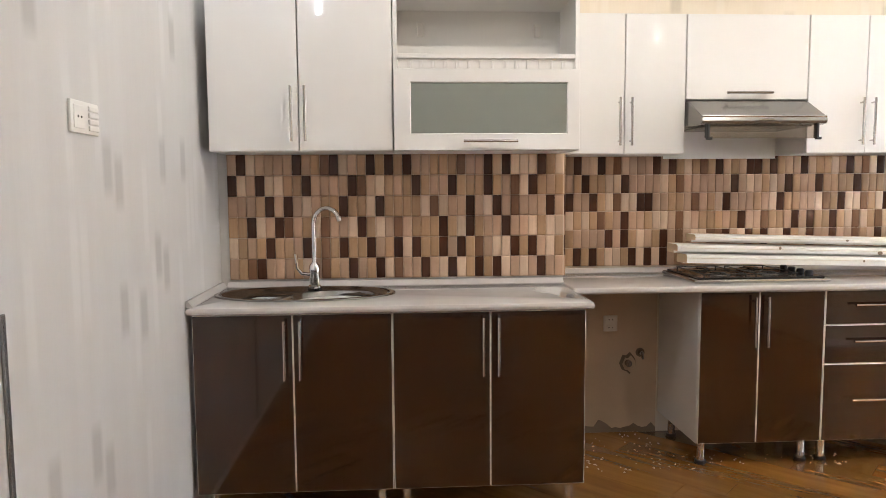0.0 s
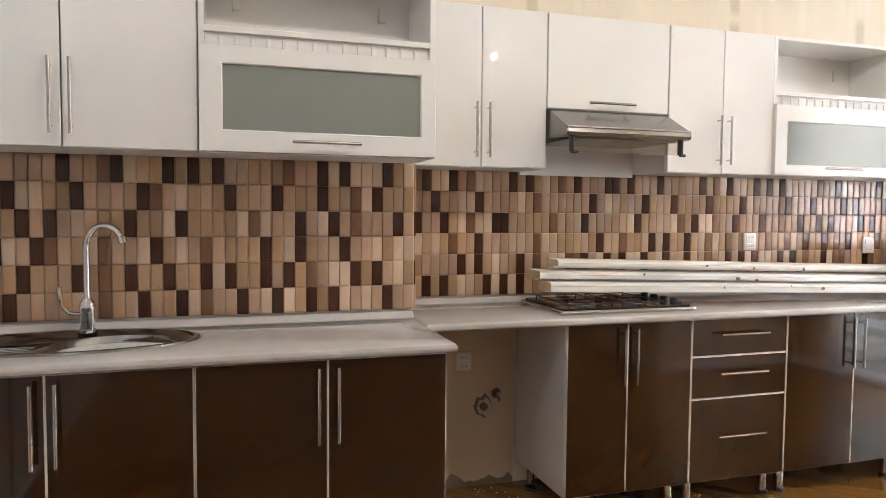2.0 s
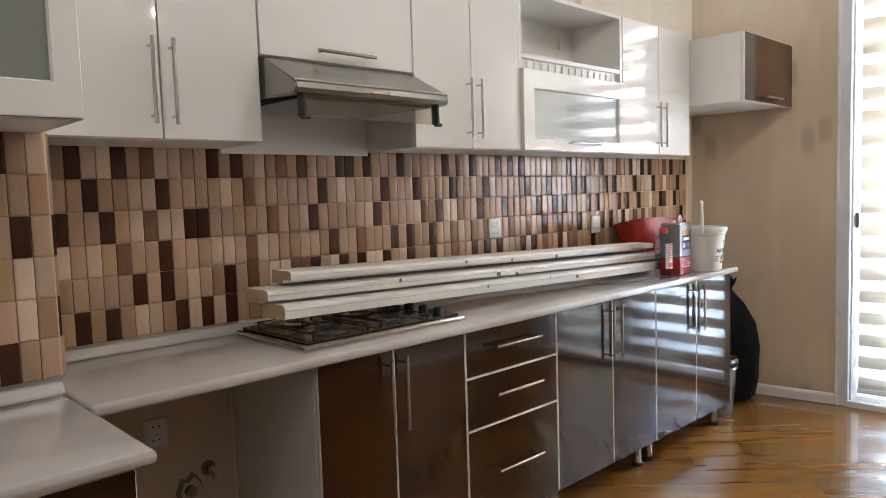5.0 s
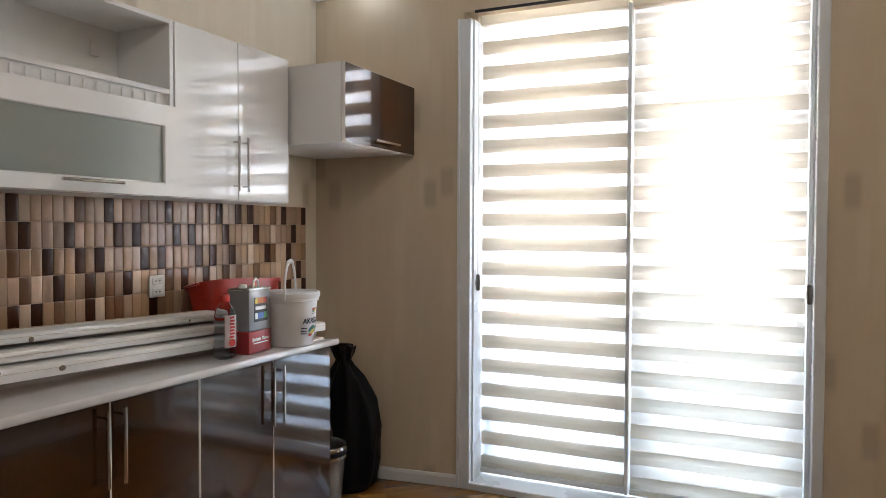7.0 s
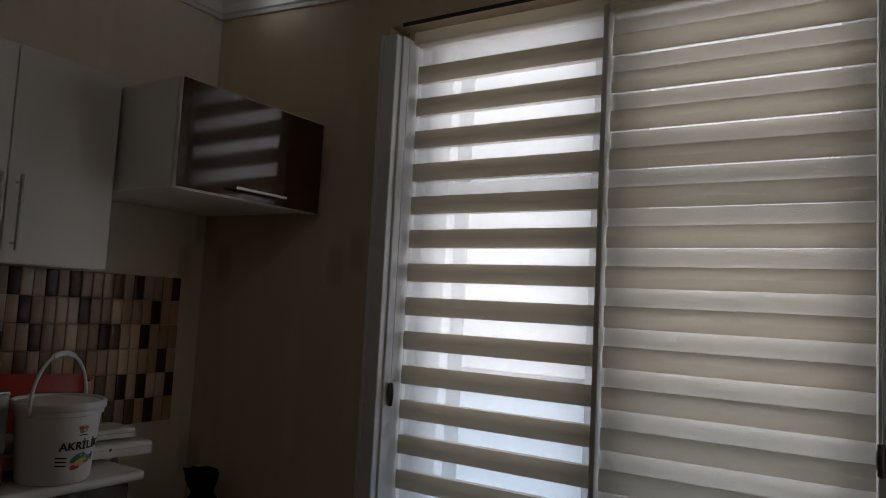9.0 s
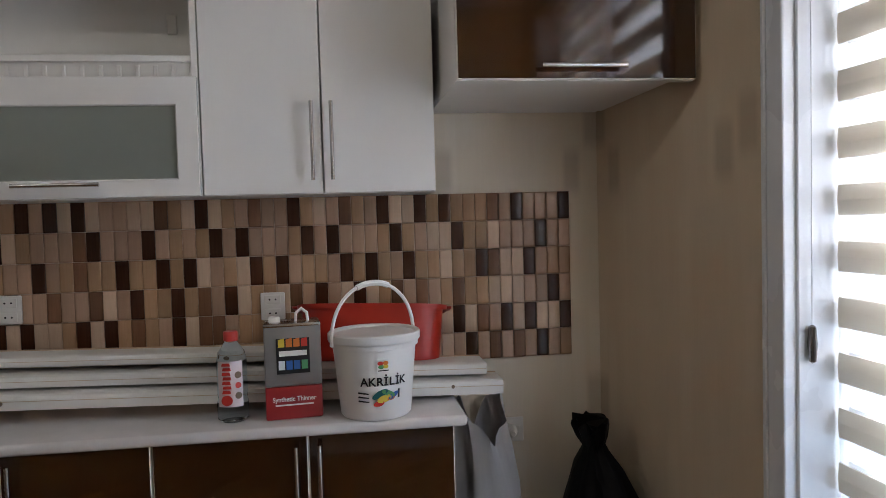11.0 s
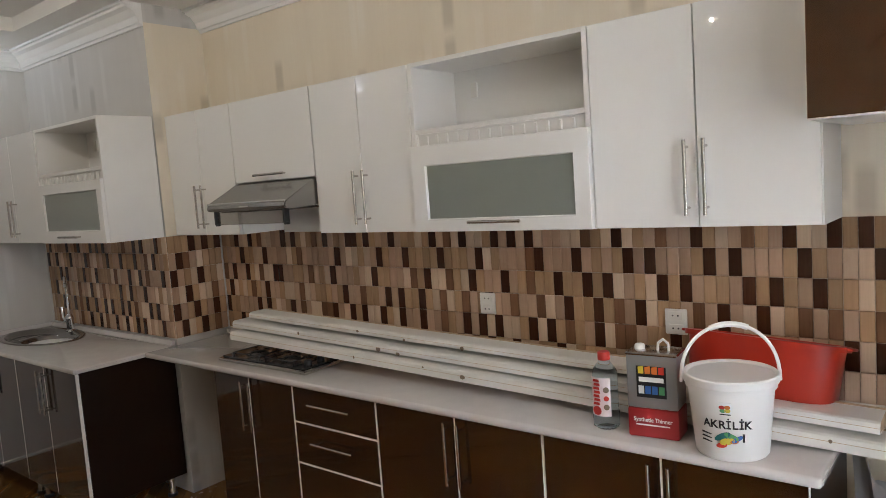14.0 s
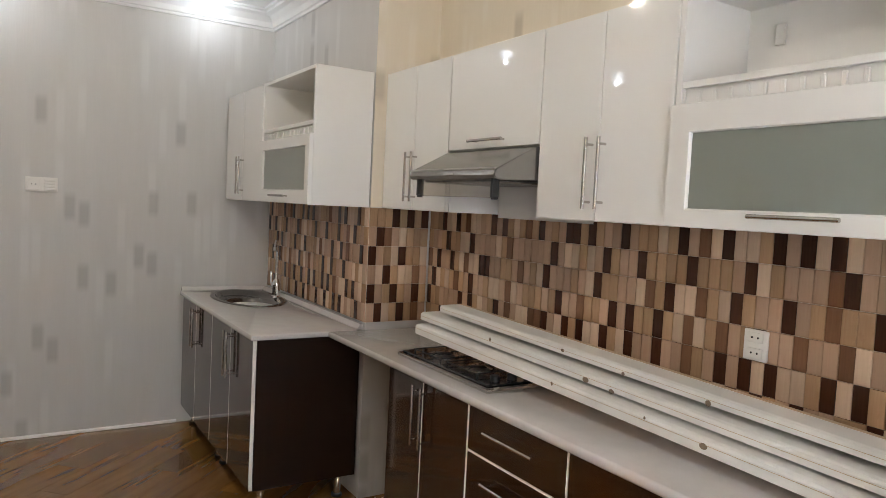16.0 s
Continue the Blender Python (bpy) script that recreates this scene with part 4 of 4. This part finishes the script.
part("cap", lathe([(0.019, 0.214), (0.019, 0.236), (0.017, 0.239), (0.0, 0.239)], 20, close_ends=False), M_INKS["red"], bottle, "red screw cap", True)
lab = bmesh.new()
n = 12
rows = [[(0.0415 * math.sin(a), -0.0415 * math.cos(a), z) for z in (0.045, 0.165)] for a in (radians(-48 + 96 * k / n) for k in range(n + 1))]
rows = [[lab.verts.new(p) for p in r] for r in rows]
for a, b in zip(rows, rows[1:]):
    lab.faces.new((a[0], b[0], b[1], a[1]))
part("label_paper", lab, M_LABEL, bottle, "pale label with red print", True)
LB = Matrix.Translation((-0.008, -0.0432, 0.105)) @ Matrix.Rotation(radians(-8), 4, "Z") @ Matrix.Rotation(radians(90), 4, "X")
blob("print_oval", bottle, LB @ Matrix.Translation((0, -0.042, 0.0)), oval(0.015, 0.014), M_INKS["red"])
for i, r in enumerate((0.009, 0.008, 0.009)):
    blob("print_dot", bottle, Matrix.Translation((0.021, -0.0385, 0.075 + 0.027 * i)) @ Matrix.Rotation(radians(28), 4, "Z") @ Matrix.Rotation(radians(90), 4, "X"), oval(r, r), M_INKS["red"] if i == 1 else M_DIRT)
for i in range(7):
    blob("print_bar", bottle, LB @ Matrix.Translation((0.002 * (i % 2), -0.020 + 0.012 * i, 0.0)), [(-0.012, -0.004), (0.011, -0.004), (0.009, 0.004), (-0.010, 0.004)], M_INKS["red"])

basin = thing("wash_basin", "red plastic basin standing on the boards", "basin", m=pose(3.617, 3.460, 0.944, -13, 2.2, -3) @ Matrix.Scale(0.95, 4))
bm = bmesh.new()
SQ = lambda a, b, z, n=40: [(a * abs(math.cos(t)) ** 0.55 * (1 if math.cos(t) >= 0 else -1), b * abs(math.sin(t)) ** 0.55 * (1 if math.sin(t) >= 0 else -1), z) for t in (2 * math.pi * k / n for k in range(n))]
rings_into(bm, [SQ(0.214, 0.090, 0.0), SQ(0.220, 0.095, 0.012), SQ(0.232, 0.106, 0.172), SQ(0.242, 0.115, 0.174), SQ(0.244, 0.117, 0.164), SQ(0.246, 0.119, 0.180), SQ(0.228, 0.102, 0.182), SQ(0.215, 0.090, 0.014), SQ(0.05, 0.03, 0.012)])
part("tub", bm, M_RED, basin, "red tapered tub", True)
for sx in (-1, 1):
    part("grip", box(min(sx * 0.240, sx * 0.260), max(sx * 0.240, sx * 0.260), -0.04, 0.04, 0.170, 0.179, 0.003), M_RED, basin, "moulded end grip", True)

# ---- sockets and switches ----


def socket(x, z, y, w, h, two=True, label="white double wall socket on the tiles", face=None):
    s = thing("wall_socket", label, "socket", m=face or pose(x, y, z))
    part("plate", box(-w / 2, w / 2, -0.010, 0.0, -h / 2, h / 2, 0.004), M_SOCKET, s, "", True)
    for dz in ((-h / 4, h / 4) if two else (0,)):
        ins = part("insert", box(-w * 0.33, w * 0.33, -0.0125, -0.009, dz - h * 0.16, dz + h * 0.16, 0.002), M_SOCKET, s)
        for dx in (-0.0095, 0.0095):
            part("pin_hole", lathe([(0.003, 0.0), (0.003, 0.0012), (0, 0.0012)], 10, close_ends=False), M_HOLE, ins).matrix_basis = Matrix.Translation((dx, -0.0125, dz)) @ Matrix.Rotation(radians(90), 4, "X")
    return s


socket(2.503, 1.136, Y_MAIN - 0.014, 0.076, 0.090)
socket(3.305, 1.113, Y_MAIN - 0.014, 0.078, 0.090, label="white double wall socket behind the thinner can")
socket(0.938, 0.592, Y_MAIN, 0.075, 0.085, label="white wall socket in the appliance gap")
plug = socket(4.10, 0.645, Y_MAIN, 0.078, 0.085, False, "white wall socket with a plug in it")
part("plug", lathe([(0.022, 0.0), (0.022, 0.02), (0.016, 0.035), (0.008, 0.05), (0, 0.05)], 16, close_ends=False), M_SOCKET, plug, "white plug", True).matrix_basis = Matrix.Translation((-0.01, -0.012, 0)) @ Matrix.Rotation(radians(90), 4, "X")
FL = Matrix.Translation((X_LEFT, 1.938, 1.50)) @ Matrix.Rotation(radians(90), 4, "Z")
sw = thing("light_switch", "white wall switch beside a row of rockers", "switch", m=FL)
part("plate", box(-0.082, 0.082, -0.010, 0, -0.042, 0.042, 0.004), M_SOCKET, sw, "", True)
part("socket_insert", box(-0.070, -0.010, -0.013, -0.009, -0.030, 0.030, 0.002), M_SOCKET, sw)
for i in range(2):
    part("pin_hole", lathe([(0.003, 0.0), (0.003, 0.0012), (0, 0.0012)], 10, close_ends=False), M_HOLE, sw).matrix_basis = Matrix.Translation((-0.05 + 0.019 * i, -0.013, 0)) @ Matrix.Rotation(radians(90), 4, "X")
for i in range(4):
    part("rocker", box(0.012, 0.070, -0.016, -0.010, -0.033 + 0.017 * i, -0.019 + 0.017 * i, 0.003), M_SOCKET, sw, "white rocker")

# appliance gap: rough plaster, drain hole and tap stub
structure("wall_patch", box(0.612, 1.19, Y_MAIN - 0.004, Y_MAIN - 0.0005, 0.02, 0.83), M_PLASTER, "bare stained plaster behind the appliance gap")
CHIP = [(0.044 * (1 + 0.25 * math.sin(3.1 * k)) * math.cos(k * 0.45), 0.052 * (1 + 0.22 * math.cos(2.3 * k)) * math.sin(k * 0.45)) for k in range(14)]
hole = blob("drain_hole", None, Matrix.Translation((1.035, Y_MAIN - 0.0045, 0.378)) @ Matrix.Rotation(radians(90), 4, "X"), CHIP, M_DIRT)
tagged(hole, "rough chipped hole round a drain pipe in plaster", "hole")
blob("mortar_fill", hole, Matrix.Translation((0.008, -0.006, 0.0008)), [(0.80 * x, 0.78 * z) for x, z in CHIP], M_PLASTER)
rng = random.Random(8)
edge = [(0.615 + 0.575 * k / 24, 0.022 + 0.030 * rng.random() + (0.035 if k in (11, 12) else 0)) for k in range(25)]
damp = blob("damp_stain", None, Matrix.Translation((0, Y_MAIN - 0.0045, 0)) @ Matrix.Rotation(radians(90), 4, "X"), [(0.615, 0.002)] + [(1.19, 0.002)] + edge[::-1], M_DIRT)
tagged(damp, "dark ragged damp stain along the bottom of bare plaster", "stain")
pipe = thing("water_stub", "small brass water tap stub in the wall", "pipe", m=pose(1.10, Y_MAIN - 0.004, 0.434))
part("valve", tube([(0, 0.002, 0), (0, -0.03, 0)], 0.012, 10), M_STEEL, pipe, "", True)
part("escutcheon", tube([(0, 0.001, 0), (0, -0.004, 0)], 0.024, 14), M_DIRT, pipe, "", True)
part("knob", tube([(0.0, -0.03, 0.006), (0.006, -0.034, -0.03)], 0.007, 8), M_STEEL, pipe, "", True)
part("drain_pipe", tube([(-0.065, 0.002, -0.056), (-0.065, -0.02, -0.056)], 0.018, 12), M_HOOD, pipe, "grey drain pipe end", True)

# ---- bags and bin beyond the cabinets ----


def sack(name, label, at, radii, top, mat, seed, folds=9, gaping=False):
    """A slumped bag: folded body drawn in to a gathered neck."""
    rng = random.Random(seed)
    bm = bmesh.new()
    rings, seg = [], 36
    ph = [rng.uniform(0, 6.28) for _ in range(6)]
    lvls = [(0.0, 0.80), (0.03, 0.95), (0.2, 1.02), (0.42, 0.98), (0.62, 0.82), (0.78, 0.52), (0.86, 0.28), (0.90, 0.2), (0.95, 0.32), (1.0, 0.38)]
    if gaping:
        lvls = [(0.0, 0.82), (0.03, 0.96), (0.25, 1.05), (0.5, 1.0), (0.72, 0.92), (0.88, 0.84), (1.0, 0.80), (0.99, 0.77), (0.80, 0.74), (0.5, 0.70)]
    for h, s in lvls:
        ring = []
        for i in range(seg):
            a = 2 * math.pi * i / seg
            w = 1 + 0.07 * math.sin(3 * a + ph[0] + 3 * h) + (0.05 + 0.12 * h) * math.sin(folds * a + ph[1] + 2 * h) * 0.6 + 0.05 * math.sin(5 * a + ph[2] - 4 * h)
            ring.append((radii[0] * s * w * math.cos(a) + 0.03 * math.sin(4 * h + ph[3]), radii[1] * s * w * math.sin(a), top * h + (0.015 * math.sin(7 * a + ph[4]) if 0.05 < h else 0) + (0.07 * math.sin(2 * a + 0.6) * max(h - 0.6, 0) / 0.4 if gaping else 0)))
        rings.append(ring)
    rings_into(bm, rings)
    return single(name, bm, mat, label, "bag", smooth=True, m=pose(*at))


sack("black_rubbish_bag", "black plastic rubbish bag slumped in the corner", (4.305, 3.375, 0.0), (0.145, 0.18), 0.735, M_BAGBLACK, 5)
sack("white_carrier_bag", "white plastic carrier bag standing full beside the cabinet", (3.955, 3.51, 0.0), (0.112, 0.105), 0.74, M_BAGWHITE, 9, 7, True)
bn = thing("metal_pail", "grey metal pail with a striped rim", "pail", m=pose(3.962, 3.275, 0.0) @ Matrix.Diagonal((1.05, 1.05, 1.35, 1)))
part("body", lathe([(0.0, 0.0), (0.085, 0.0), (0.09, 0.005), (0.112, 0.23), (0.108, 0.23), (0.085, 0.012), (0.0, 0.012)], 28, close_ends=False), M_HOOD, bn, "", True)
for z, m_ in ((0.236, M_CHROME), (0.221, M_BLACK), (0.206, M_CHROME)):
    part("rim_band", lathe([(0.112, z - 0.007), (0.118, z - 0.005), (0.118, z + 0.005), (0.112, z + 0.007)], 28, close_ends=False), m_, bn, "", True)
part("handle", tube([(0.115 * math.cos(a), 0.02, 0.235 + 0.10 * math.sin(a)) for a in (math.pi * k / 14 for k in range(15))], 0.003, 6), M_STEEL, bn, "", True)

rub = bmesh.new()
rng = random.Random(4)
for k in range(140):
    x = rng.uniform(0.62, 1.95) if k % 3 else rng.uniform(0.62, 1.15)
    y = rng.uniform(3.1, 3.62) if x < 1.15 else rng.uniform(3.12, 3.3)
    q = rng.uniform(0.002, 0.007)
    m = Matrix.Translation((x, y, q * 0.4)) @ Matrix.Rotation(rng.uniform(0, 6), 4, "Z") @ Matrix.Diagonal((q * rng.uniform(0.8, 2.2), q, q * 0.8, 1))
    vs = [rub.verts.new(m @ Vector(c)) for c in ((1, 0, -0.5), (-0.6, 0.8, -0.5), (-0.6, -0.8, -0.5), (0.1, 0.1, 0.7))]
    for f in ((0, 2, 1), (0, 1, 3), (1, 2, 3), (2, 0, 3)):
        rub.faces.new([vs[i] for i in f])
tagged(single("plaster_crumbs", rub, M_PLASTER, "pale plaster crumbs scattered on the floor", "rubble"), kind="stuff")

# loose wires on the projecting wall
wires = thing("loose_wires", "loose black electric wire ends from the wall", "wire", m=pose(3.86, Y_BUMP, 2.27) @ Matrix.Scale(0.85, 4))
for dx, dz in ((0.0, 0.0), (0.022, 0.014), (-0.018, -0.012)):
    part("wire", tube([(0.05 + 0.3 * dx, -0.005, 0.09), (0.05 + 0.3 * dx, 0.03, 0.05), (0.03 + dx, 0.045, 0.0 + dz), (-0.05 + dx, 0.035, -0.04 + dz), (-0.14 + dx, 0.02, -0.06 + dz), (-0.20 + dx, 0.015, -0.11 + dz),
                       (-0.20 + dx, 0.02, -0.15 + dz)], 0.0032, 6), M_BLACK, wires, "", True)

# ---- wall tiles, piece by piece ----
TW, TH, TZ = 0.0417, 0.0948, 0.898


def tile_mesh(kind):
    """Glazed tile with a softly rounded face and eased edges."""
    bm = bmesh.new()
    g, d = 0.0008, 0.0056
    w, h = TW / 2 - g, TH / 2 - g
    levels = ((w, h, -0.004), (w, h, d * 0.80), (w - 0.0012, h - 0.0014, d * 0.98), (w - 0.0045, h - 0.006, d * 1.10), (w - 0.011, h - 0.017, d * 1.18))
    rings_into(bm, [[(sx * a, -y, sz * b) for sx, sz in ((-1, -1), (1, -1), (1, 1), (-1, 1))] for a, b, y in levels], False)
    bm.faces.new([v for v in bm.verts if abs(v.co.y + d * 1.18) < 1e-6])
    return mesh_of("tile_" + kind, bm, M_TILES[kind], True)


TILE_MESH = {k: tile_mesh(k) for k in M_TILES}
SINK_ROWS = {0: "1 7 11 15 17 19 28 30 34", 1: "0 3 8 13 20 24 28 33", 2: "4 6 12 16 26 29 35", 3: "2 5 14 23 26 30", 4: "4 8 12 15 18 20 23 25 31 33", 5: "3 13 16 21 24 27 29 34"}
MAIN_DARK = {0: "3 6 13 15 21 25 26 28 32 38 42 46 48 50 59 66 73 76 78 84 88", 1: "4 9 23 30 34 39 44 51 55 60 62 67 69 74 79 86", 2: "2 5 11 12 22 29 37 43 47 53 56 58 63 65 70 72 75 81 85", 3: "1 9 24 31 33 36 45 54 57 61 68 71 87", 4: "0 7 9 14 22 25 27 30 33 36 42 44 46 50 52 57 64 77 79 83 85 88", 5: "3 5 10 12 14 24 30 35 45 48 53 80 86"}
MAIN_MID = {0: "8 19 40 56 63 70 82", 1: "16 50", 2: "0 8 18 35 40 50 82", 3: "6 16 27 39 42 48 51 59 66 74 76 79", 4: "16 20 21 39 54 59 60 81", 5: "29 39 41 43 82 84"}
rng = random.Random(12)


def marked(rows):
    return [set(int(v) for v in rows[r].split()) for r in range(6)]


def tile_field(name, label, m, cols, start, dark, mid, rows=6):
    """cols tiles across from local x 0, face towards local -y; the tiles stand proud by uneven amounts."""
    bed = structure(name, box(0, cols * TW, -0.003, -0.0005, TZ - 0.002, TZ + rows * TH), M_TILE_BED_GLINT, label, "wall tiles", m=m)
    for r in range(rows):
        last = "t"
        for c in range(cols):
            k = start + c
            kind = "d" if k in dark[r] else "m" if k in mid[r] else rng.choice(("t", "t", "r", "r", "l", last))
            last = kind if kind in "trl" else last
            ob = new("tile", TILE_MESH[kind])
            ob.parent = bed
            ob.location = ((c + 0.5) * TW, -0.003 - (rng.choice((0.0, 0.0008, 0.0018)) if kind == "d" else rng.choice((0.0006, 0.0018, 0.0032))), TZ + (rows - 1 - r + 0.5) * TH)
    return bed


SINK_SET, SINK_MID = marked(SINK_ROWS), marked({0: "10 25", 1: "14 31", 2: "22 31", 3: "6 10 18", 4: "10 27", 5: "2 10 18"})
MAIN_SET, MAIN_MIDS = marked(MAIN_DARK), marked(MAIN_MID)
tile_field("wall_tiles_sink", "brown and beige wood-look mosaic tiles behind the sink", Matrix.Translation((X_STEP - 37 * TW, Y_SINK, 0)), 37, 0, SINK_SET, SINK_MID)
tile_field("wall_tiles_return", "wood-look mosaic tiles on the wall return", Matrix.Translation((X_STEP, Y_SINK - 0.004, 0)) @ Matrix.Rotation(radians(90), 4, "Z"), 8, 12, SINK_SET, SINK_MID)
tile_field("wall_tiles_hob", "wood-look mosaic tiles behind the hob", Matrix.Translation((X_STEP + 0.008, Y_MAIN, 0)), 44, 0, MAIN_SET, MAIN_MIDS)
tile_field("wall_tiles_end", "wood-look mosaic tiles behind the paint bucket", Matrix.Translation((X_STEP + 0.008 + 44 * TW, Y_MAIN, 0)), 45, 44, MAIN_SET, MAIN_MIDS)

# ---- floor boards, laid slantwise ----
floor = structure("floor", box(X_LEFT - 0.1, 4.85, Y_BACK - 0.1, Y_MAIN + 0.1, -0.15, -0.006), M_GROUT, "glossy orange-brown parquet laid slantwise", "floor")
PW, PL = 0.160, 1.15
bm = box(-PL / 2 + 0.0006, PL / 2 - 0.0006, -PW / 2 + 0.0006, PW / 2 - 0.0006, -0.006, 0.0)
for v in bm.verts:
    if v.co.z > -0.001:
        v.co.x *= 0.9996
        v.co.y *= 0.9965
me_plank = mesh_of("parquet_plank", bm, M_FLOOR)
rest = bmesh.new()
count = 0
turn = Matrix.Rotation(radians(-45), 4, "Z")
ROOM = (X_LEFT - 0.02, 4.62, Y_BACK, Y_MAIN)


def clipped(mm):
    """The faces of one plank, cut off at the walls."""
    b = bmesh.new()
    b.from_mesh(me_plank)
    b.transform(mm)
    for co, no in (((ROOM[0], 0, 0), (-1, 0, 0)), ((ROOM[1], 0, 0), (1, 0, 0)), ((0, ROOM[2], 0), (0, -1, 0)), ((0, ROOM[3], 0), (0, 1, 0))):
        bmesh.ops.bisect_plane(b, geom=list(b.verts) + list(b.edges) + list(b.faces), plane_co=co, plane_no=no, clear_outer=True)
    out = [[tuple(v.co) for v in f.verts] for f in b.faces]
    b.free()
    return out


for j in range(-70, 71):
    for i in range(-10, 11):
        u, v = (i + 0.37 * (j % 3) + 0.11 * (j % 2)) * PL, j * PW
        p = turn @ Vector((u, v, 0)) + Vector((1.8, 1.0, 0))
        reach = 0.47
        if not (ROOM[0] - reach < p.x < ROOM[1] + reach and ROOM[2] - reach < p.y < ROOM[3] + reach):
            continue
        mm = Matrix.Translation(p) @ turn
        inside = ROOM[0] + reach < p.x < ROOM[1] - reach and ROOM[2] + reach < p.y < ROOM[3] - reach
        if inside and count < 300 and p.y > 1.15:
            ob = new("plank", me_plank)
            ob.parent = floor
            ob.matrix_basis = mm
            count += 1
        elif inside:
            vs = [rest.verts.new(mm @ q.co) for q in me_plank.vertices]
            for f in me_plank.polygons:
                rest.faces.new([vs[k] for k in f.vertices])
        else:
            made = {}
            for f in clipped(mm):
                for q in f:
                    if q not in made:
                        made[q] = rest.verts.new(q)
                rest.faces.new([made[q] for q in f])
tagged(part("plank_rest", rest, M_FLOOR, floor), kind="stuff")
